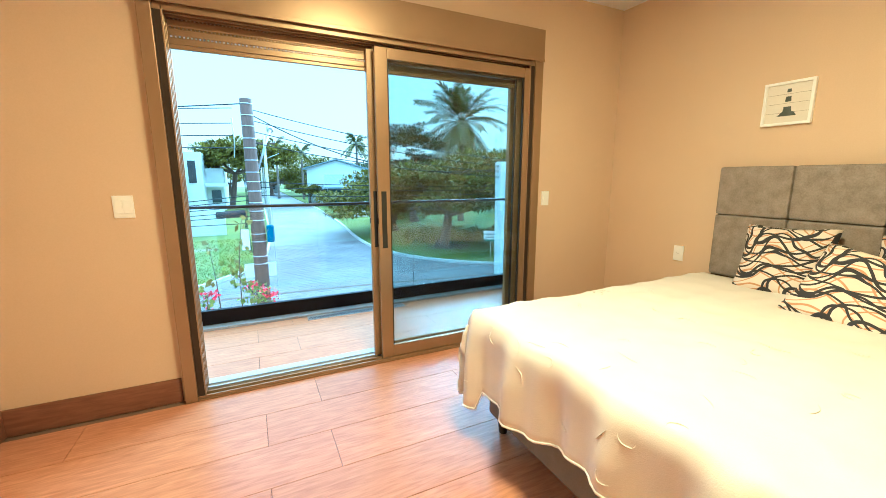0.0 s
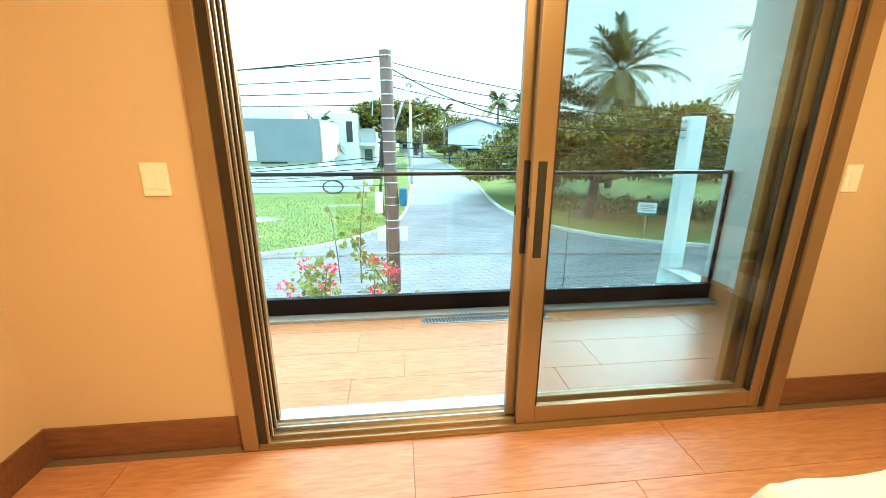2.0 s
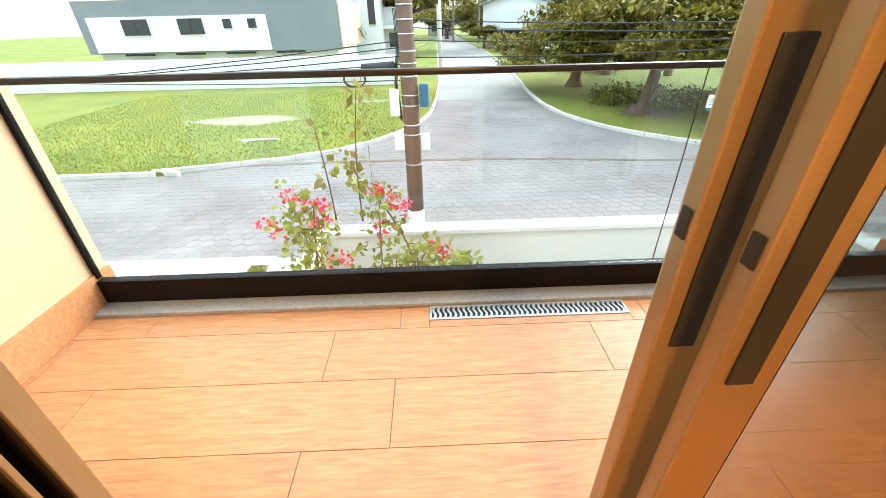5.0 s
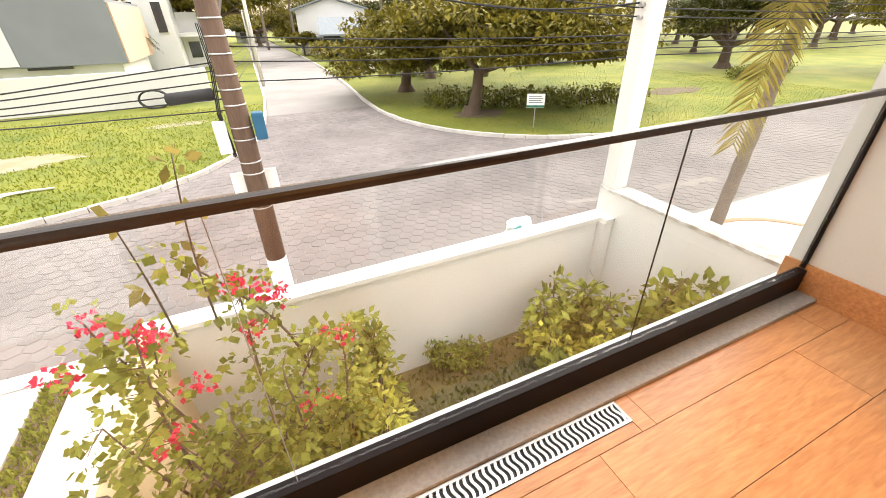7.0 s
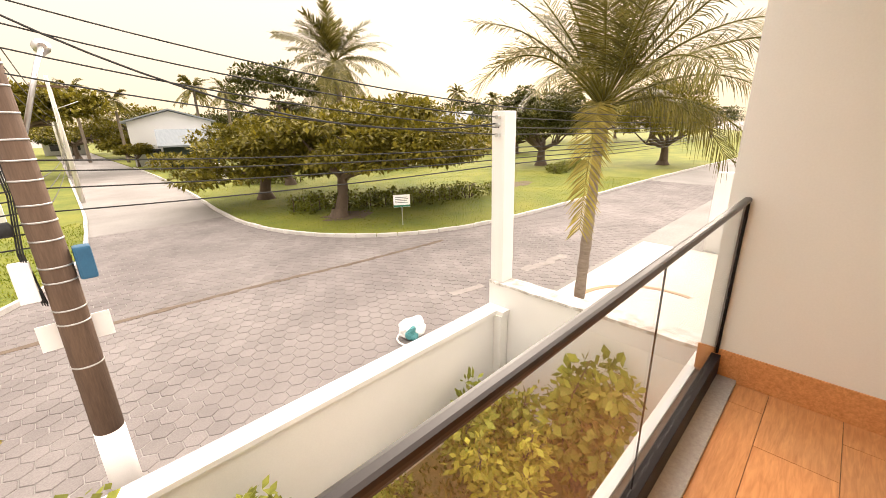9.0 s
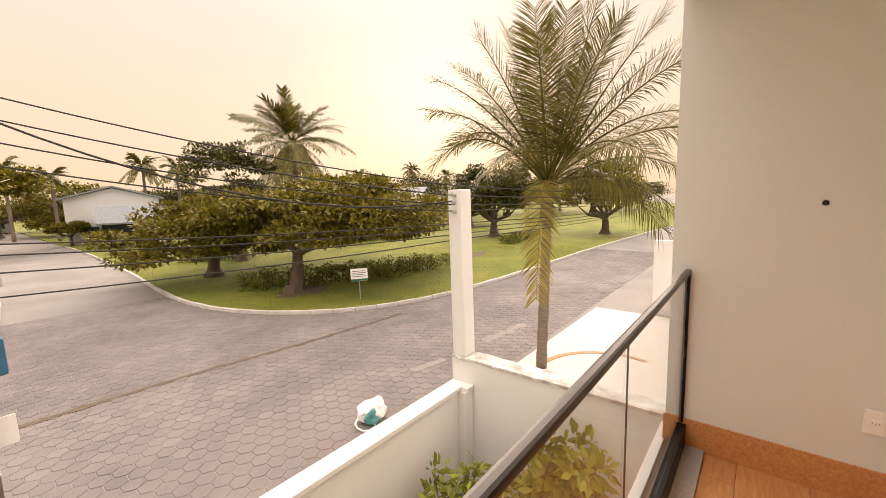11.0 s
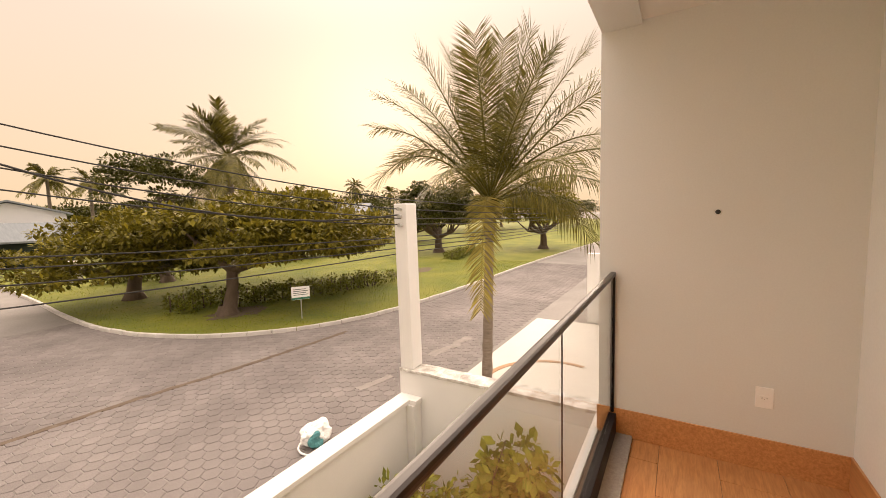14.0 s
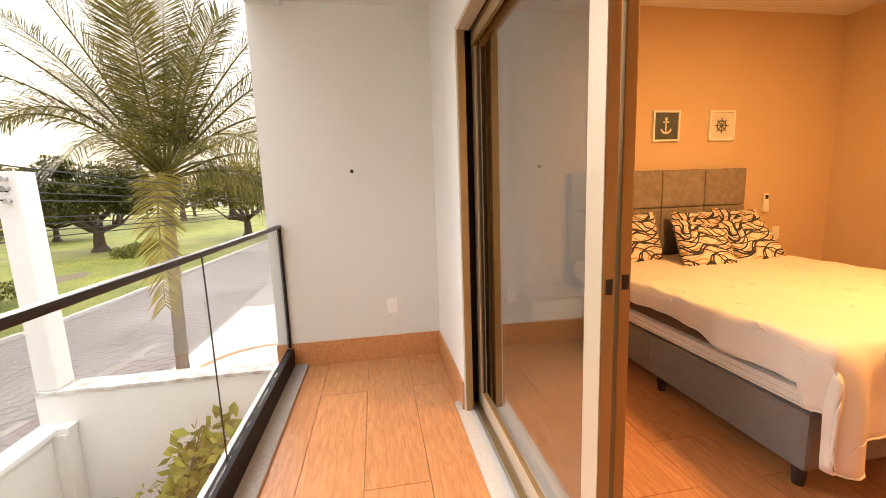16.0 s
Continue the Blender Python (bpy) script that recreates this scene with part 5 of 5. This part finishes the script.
shrub("yellow-green shrub in the garden bed", (3.5, 6.0, GB), [(srng.uniform(-0.45, 0.5), srng.uniform(-0.3, 0.3), srng.uniform(0.45, 1.05)) for _ in range(9)], 0.12, M_YELLEAF, 32)
shrub("pale olive shrub close under the balcony", (4.35, 5.5, GB), [(srng.uniform(-0.3, 0.45), srng.uniform(-0.3, 0.3), srng.uniform(1.0, 1.95)) for _ in range(8)], 0.15, M_SHRUB, 33, aspect=0.6)
shrub("slender upright shrub by the wall", (1.1, 6.6, GB), [(srng.uniform(-0.12, 0.15), srng.uniform(-0.12, 0.12), srng.uniform(1.0, 1.75)) for _ in range(4)], 0.11, M_SHRUB, 34, r=0.11)
shrub("small yellowish shrub beside the climber", (0.9, 6.1, GB), [(srng.uniform(-0.3, 0.3), srng.uniform(-0.3, 0.3), srng.uniform(0.8, 1.3)) for _ in range(7)], 0.10, M_YELLEAF, 35)
shrub("low dry shrub along the wall foot", (2.35, 7.05, GB), [(srng.uniform(-0.4, 0.5), srng.uniform(-0.15, 0.1), srng.uniform(0.15, 0.4)) for _ in range(8)], 0.07, M_SHRUB, 36, r=0.1)

boug, bctr = shrub("bougainvillea with round green leaves and crimson flower clusters", (0.15, 5.75, GB),
                   [(-0.75, 0.1, 2.75), (-0.55, 0.2, 2.45), (-0.95, 0.05, 2.05), (-0.45, -0.2, 2.85), (0.05, 0.1, 2.75), (0.45, 0.15, 2.15), (0.62, 0.0, 2.3), (0.2, -0.3, 2.3), (-0.9, -0.35, 1.9), (-1.0, -0.5, 1.3), (-0.7, -0.7, 1.55), (0.3, 0.1, 1.7), (-0.2, -0.2, 2.0), (-0.4, 0.2, 1.6), (0.1, -0.5, 1.6), (-0.15, 0.1, 3.05)],
                   0.066, M_SHRUB, 50, "flowering shrub", "bougainvillea", 26, 0.15, 0.85)
for k, (x, y, z) in enumerate(((-0.75, 0.1, 2.80), (-0.55, 0.2, 2.55), (-0.42, -0.2, 2.9), (0.05, 0.1, 2.8), (0.25, 0.1, 2.72), (0.62, 0.0, 2.3), (-0.95, 0.0, 2.55), (-0.35, 0.05, 2.2), (0.1, 0.1, 2.45), (0.35, -0.1, 1.75), (-0.5, -0.3, 2.1))):
    vs, fs = leaf_mesh([(x + srng.uniform(-0.08, 0.08), y, z + srng.uniform(-0.07, 0.07), 0.065) for _ in range(4)], 12, 0.040, 0.065, 70 + k, 0.3, 0.9)
    pydata("flower_cluster", vs, fs, M_PINK, boug)["label"] = "crimson papery flowers"
bm = bmesh.new()
srg = random.Random(3)
limb(bm, (-0.1, 0.0, 2.6), (-0.02, 0.05, 3.75), 0.008, 0.004, srg, 0.05, 8, 5)
limb(bm, (-0.35, 0.05, 2.6), (-0.42, 0.1, 3.45), 0.008, 0.004, srg, 0.05, 8, 5)
part("shoot", bm, M_TRUNK, boug)
vs, fs = leaf_mesh([(-0.06, 0.02, 2.9, 0.05), (-0.05, 0.03, 3.15, 0.05), (-0.03, 0.04, 3.4, 0.05), (-0.02, 0.05, 3.7, 0.06), (-0.38, 0.06, 3.0, 0.05), (-0.41, 0.1, 3.4, 0.06)], 6, 0.09, 0.05, 91, 0.3, 0.6)
pydata("shoot_leaves", vs, fs, M_FRONDOLD, boug)

# ---- small street things ----
sign = thing("park_sign", "white and green park notice board on a stake", "sign", (11.7, 17.95, G))
sign.rotation_euler = (0, 0, radians(-32))
box_part("stake", sign, M_SILVER, -0.02, 0.02, 0.0, 0.03, 0, 1.0)
box_part("board", sign, M_PLASTIC, -0.38, 0.38, -0.025, -0.002, 0.85, 1.42, 0.004)
box_part("band", sign, surface("green_print", (0.02, 0.15, 0.09), (0.03, 0.2, 0.12), 9, 60, 0.6, 0.0), -0.38, 0.38, -0.029, -0.0255, 0.86, 0.95)
for k in range(4):
    box_part("text_line", sign, M_NAVY, -0.30, 0.30 - 0.07 * (k % 2), -0.028, -0.0255, 1.05 + k * 0.08, 1.075 + k * 0.08)

bag = thing("rubbish_bag", "crumpled white and teal plastic bag lying on the paving", "bag", (5.54, 10.02, STREET))
bm = bmesh.new()
bmesh.ops.create_icosphere(bm, subdivisions=4, radius=0.26)
for v in bm.verts:
    k = 1 + 0.35 * noise.noise(v.co * 6) + 0.18 * noise.noise(v.co * 15)
    v.co = Vector((v.co.x * k * 1.25, v.co.y * k * 0.9, max(-0.2, v.co.z * k * 0.85) + 0.2))
part("sack", bm, M_PLASTIC, bag)
bm = bmesh.new()
bmesh.ops.create_icosphere(bm, subdivisions=3, radius=0.16, matrix=Matrix.Translation((-0.16, -0.12, 0.13)))
for v in bm.verts:
    v.co *= 1 + 0.3 * noise.noise(v.co * 9)
    v.co.z = max(0.0, v.co.z)
part("teal_wrapper", bm, surface("teal_plastic", (0.05, 0.22, 0.24), (0.1, 0.35, 0.36), 12, 60, 0.4, 0.2), bag, "teal crumpled wrapper")
bm = bm_tube(bmesh.new(), [(-0.28 + 0.2 * math.cos(a), -0.08 + 0.2 * math.sin(a), 0.04 + 0.05 * math.sin(a)) for a in (k * 0.63 for k in range(11))], 0.02, 6)
part("torn_rim", bm, M_PLASTIC, bag)
ped = thing("service_pedestal", "low concrete service pedestal on the lawn corner", "pedestal", (11.0, 43.0, G))
box_part("body", ped, M_CONCRETE, -0.7, 0.7, -0.4, 0.4, 0, 1.5, 0.03)
box_part("cap", ped, M_CONCRETE, -0.78, 0.78, -0.48, 0.48, 1.5, 1.62, 0.02)
br = thing("fallen_branch", "bleached broken branch lying on the lawn", "branch", (-6.3, 18.6, G))
bm = bmesh.new()
limb(bm, (-0.7, 0, 0.06), (0.8, 0.1, 0.05), 0.05, 0.03, srg, 0.05)
limb(bm, (0.1, 0.05, 0.06), (-0.5, -0.3, 0.05), 0.035, 0.02, srg, 0.08)
part("wood", bm, M_CONCRETE, br)
tyre = thing("cable_coil", "coil of black cable leaning at the boundary wall", "cable coil", (-4.6, 32.6, G))
for k in range(4):
    part("loop", bm_tube(bmesh.new(), [(0.75 * math.cos(a), 0.08 * k, 0.5 + 0.5 * math.sin(a)) for a in (q * 0.2618 for q in range(25))], 0.05, 6), M_WIRE, tyre)

# ---- houses ----
M_HGREY = surface("slate_grey_render", (0.20, 0.22, 0.24), (0.25, 0.27, 0.29), 0.6, 20, 0.85, 0.1)
M_HWHITE = surface("house_white_render", (0.70, 0.71, 0.72), (0.80, 0.81, 0.81), 0.5, 15, 0.85, 0.1)
M_PANE = surface("dark_window_glass", (0.03, 0.035, 0.04), (0.05, 0.055, 0.06), 2, 20, 0.1, 0.0)
M_TILE = surface("grey_roof", (0.20, 0.23, 0.25), (0.30, 0.33, 0.35), 1, 12, 0.8, 0.3, stretch=(6, 1, 1))
M_PEACH = surface("peach_render", (0.52, 0.38, 0.27), (0.60, 0.45, 0.33), 0.6, 15, 0.85, 0.1)


def window(parent, x0, x1, z0, z1, y, mat=M_PANE):
    w = box_part("window", parent, M_HWHITE, x0 - 0.08, x1 + 0.08, y - 0.06, y + 0.02, z0 - 0.08, z1 + 0.08, 0.0)
    box_part("pane", w, mat, x0, x1, y - 0.09, y - 0.061, z0, z1)
    box_part("mullion", w, M_BLACK, (x0 + x1) / 2 - 0.03, (x0 + x1) / 2 + 0.03, y - 0.11, y - 0.091, z0, z1)
    return w


h1 = thing("house", "modern grey and white two-storey house behind a boundary wall", "house", (-19, 48, G))
box_part("upper_storey", h1, M_HGREY, -10, 12.0, -6, 6, 1.9, 5.9, 0.02)
box_part("inset_wall", h1, M_HWHITE, -9.2, 5.9, -6.09, -6.01, 2.0, 4.7)
box_part("side_wall", h1, M_PEACH, 12.01, 12.12, -5.9, 6, 1.9, 5.7)
box_part("ground_storey", h1, M_HWHITE, -9.5, 11.5, -5.4, 5.5, 0, 1.9)
box_part("parapet", h1, M_HWHITE, -7, 9, -3, 6, 5.9, 7.0)
box_part("roof_tank", h1, M_HWHITE, 1, 5, 0, 4, 7.0, 8.0)
for x0, x1, z0, z1 in ((-6.3, -4.1, 3.3, 4.5), (-1.6, 0.5, 3.3, 4.5), (2.2, 2.9, 3.7, 4.4), (4.3, 5.0, 3.7, 4.4)):
    window(h1, x0, x1, z0, z1, -6.1)
for k in range(4):
    box_part("eave_light", h1, M_BLACK, -7 + k * 4.4, -4.5 + k * 4.4, -6.05, -5.9, 1.72, 1.88)
structure("boundary_wall", [(-40, -1.6, 33.6, 33.9, STREET, -0.95)], M_HWHITE, "long white boundary wall of the plot", "wall")
h2 = thing("house", "white modern house further down the street", "house", (-8, 62, G))
box_part("block", h2, M_HWHITE, -5, 3.2, -6, 8, 0, 7.2, 0.02)
box_part("wing", h2, M_HWHITE, 3.2, 5.2, -2, 8, 0, 5.4, 0.02)
box_part("canopy", h2, M_HWHITE, 0.5, 5.6, -4, -2, 3.1, 3.5)
for x0, x1 in ((-3.5, -2.4), (-0.5, 0.3), (1.8, 2.6)):
    window(h2, x0, x1, 3.6, 6.2, -6.0)
window(h2, 3.7, 4.8, 1.0, 2.6, -2.0)


def gable_house(label, at, w, d, eave, ridge, turn, wall=M_HWHITE, roof=M_TILE):
    h = thing("house", label, "house", at)
    h.rotation_euler = (0, 0, radians(turn))
    bm = bmesh.new()
    v = [bm.verts.new(c) for c in ((-w / 2, -d / 2, 0), (w / 2, -d / 2, 0), (w / 2, -d / 2, eave), (0, -d / 2, ridge), (-w / 2, -d / 2, eave), (-w / 2, d / 2, 0), (w / 2, d / 2, 0), (w / 2, d / 2, eave), (0, d / 2, ridge), (-w / 2, d / 2, eave))]
    bm.faces.new(v[0:5]); bm.faces.new(v[9:4:-1]); bm.faces.new((v[0], v[4], v[9], v[5])); bm.faces.new((v[1], v[6], v[7], v[2]))
    part("wall", bm, wall, h)
    for sg in (1, -1):
        bm = bmesh.new()
        q = [(sg * (w / 2 + 0.6), -d / 2 - 0.5, eave - 0.15), (0, -d / 2 - 0.5, ridge + 0.1), (0, d / 2 + 0.5, ridge + 0.1), (sg * (w / 2 + 0.6), d / 2 + 0.5, eave - 0.15)]
        a, b = [bm.verts.new(c) for c in q], [bm.verts.new((c[0], c[1], c[2] + 0.2)) for c in q]
        for i in range(4):
            bm.faces.new((a[i], a[(i + 1) % 4], b[(i + 1) % 4], b[i]))
        bm.faces.new(b); bm.faces.new(a[::-1])
        bmesh.ops.recalc_face_normals(bm, faces=bm.faces[:])
        part("roof", bm, roof, h)
    for k in (-1, 1):
        window(h, k * w / 4 - 0.7, k * w / 4 + 0.7, 0.9, 2.2, -d / 2)
    box_part("door", h, M_LEG, -0.5, 0.5, -d / 2 - 0.05, -d / 2 + 0.02, 0, 2.1)
    return h


gable_house("white gabled house with a grey roof across the junction", (14.6, 74, G), 9.6, 9, 5.7, 7.05, -12)
gable_house("low house with a grey tiled roof and dark porch", (14.8, 66, G), 6.0, 6.4, 2.7, 4.4, 80, surface("dark_green_porch", (0.02, 0.035, 0.03), (0.04, 0.06, 0.05), 1, 20, 0.8, 0.1))
gable_house("small white house with a red roof at the street end", (4.2, 128, G), 7, 7, 2.6, 4.4, 0, M_HWHITE, surface("red_roof", (0.20, 0.06, 0.04), (0.28, 0.09, 0.06), 2, 20, 0.85, 0.2))
gable_house("white house seen between the trees", (58, 60, G), 9, 8, 5.2, 6.6, 30)

# ---- floor planks and paving ----
room_floor, bal_floor = bpy.data.objects["floor"], bpy.data.objects["balcony_floor"]
plank_cache = {}


def plank(parent, x0, x1, y0, y1):
    w, d = round(x1 - x0 - 0.0024, 4), round(y1 - y0 - 0.0024, 4)
    if (w, d) not in plank_cache:
        plank_cache[w, d] = mesh_of("plank", bm_box(bmesh.new(), -w / 2, w / 2, -d / 2, d / 2, -0.008, 0.0, 0.0012), M_WOODTILE)
    ob = new("plank", plank_cache[w, d])
    ob.location = ((x0 + x1) / 2, (y0 + y1) / 2, 0)
    ob.parent = parent


def rows(parent, y_edges, x_lo, x_hi, phase):
    for k in range(len(y_edges) - 1):
        start = phase[k % 2]
        x = start - 1.2 * math.ceil((start - x_lo) / 1.2)
        while x < x_hi - 1e-4:
            a, b = max(x, x_lo), min(x + 1.2, x_hi)
            if b - a > 0.02:
                plank(parent, a, b, y_edges[k], y_edges[k + 1])
            x += 1.2


ys = [YB] + [2.515 - 0.305 * k for k in range(10, -1, -1)] + [2.835]
rows(room_floor, ys, XL, XR, (0.24, 0.55) if len(ys) % 2 else (0.55, 0.24))
rows(bal_floor, [YO, 3.335, 3.635, 3.935], BL, BR, (0.22, 0.52))
for a, b in ((BL, -0.68), (-0.68, 0.52), (0.52, 0.66)):
    plank(bal_floor, a, b, 3.935, 4.09)
plank(bal_floor, 0.66, 1.64, 3.935, 3.985)
for a, b in ((1.64, 1.715), (1.715, 2.915), (2.915, BR)):
    plank(bal_floor, a, b, 3.935, 4.09)

# hexagonal pavers
HEX = 0.32
rp = random.Random(11)
hv = [(math.cos(radians(60 * k + 30)), math.sin(radians(60 * k + 30))) for k in range(6)]
R = HEX / math.sqrt(3) - 0.007


def hex_verts(x, y, z, tilt):
    top = [(x + c * R * 0.93, y + s * R * 0.93, z + tilt[0] * c + tilt[1] * s) for c, s in hv]
    low = [(x + c * R, y + s * R, z - 0.012) for c, s in hv]
    return top + low


HEXF = [(0, 1, 2, 3, 4, 5)] + [(6 + k, 6 + (k + 1) % 6, (k + 1) % 6, k) for k in range(6)]
single = bpy.data.meshes.new("paver")
single.from_pydata(hex_verts(0, 0, 0, (0, 0)), [], HEXF)
single.materials.append(M_PAVER)
ground = bpy.data.objects["ground"]
vs, fs, near = [], [], 0
ry = HEX * math.sqrt(3) / 2
for j in range(int((27.0 - 6.95) / ry)):
    y = 7.58 + j * ry
    x_lo, x_hi = -14.0, 34.0 - max(0, (y - 16)) * 1.5
    for i in range(int((x_hi - x_lo) / HEX)):
        x = x_lo + (i + 0.5 * (j % 2)) * HEX
        if x < -0.8 and y < 9.75 or x > 5.1 and y < 9.05 or inside(x, y, isl_poly) or inside(x, y, vac_poly):
            continue
        if (x - POLE[0]) ** 2 + (y - POLE[1]) ** 2 < 0.05:
            continue
        z = STREET + rp.uniform(-0.005, 0.005)
        if 1.6 < x < 6.6 and y < 11.6 and near < 300:
            ob = new("paver", single)
            ob.location = (x, y, z)
            ob.parent = ground
            near += 1
        else:
            k = len(vs)
            vs += hex_verts(x, y, z, (rp.uniform(-0.003, 0.003), rp.uniform(-0.003, 0.003)))
            fs += [tuple(k + q for q in f) for f in HEXF]
ob = pydata("pavers", vs, fs, M_PAVER, ground)
tagged(ob, "worn grey hexagonal concrete pavers", kind="stuff")
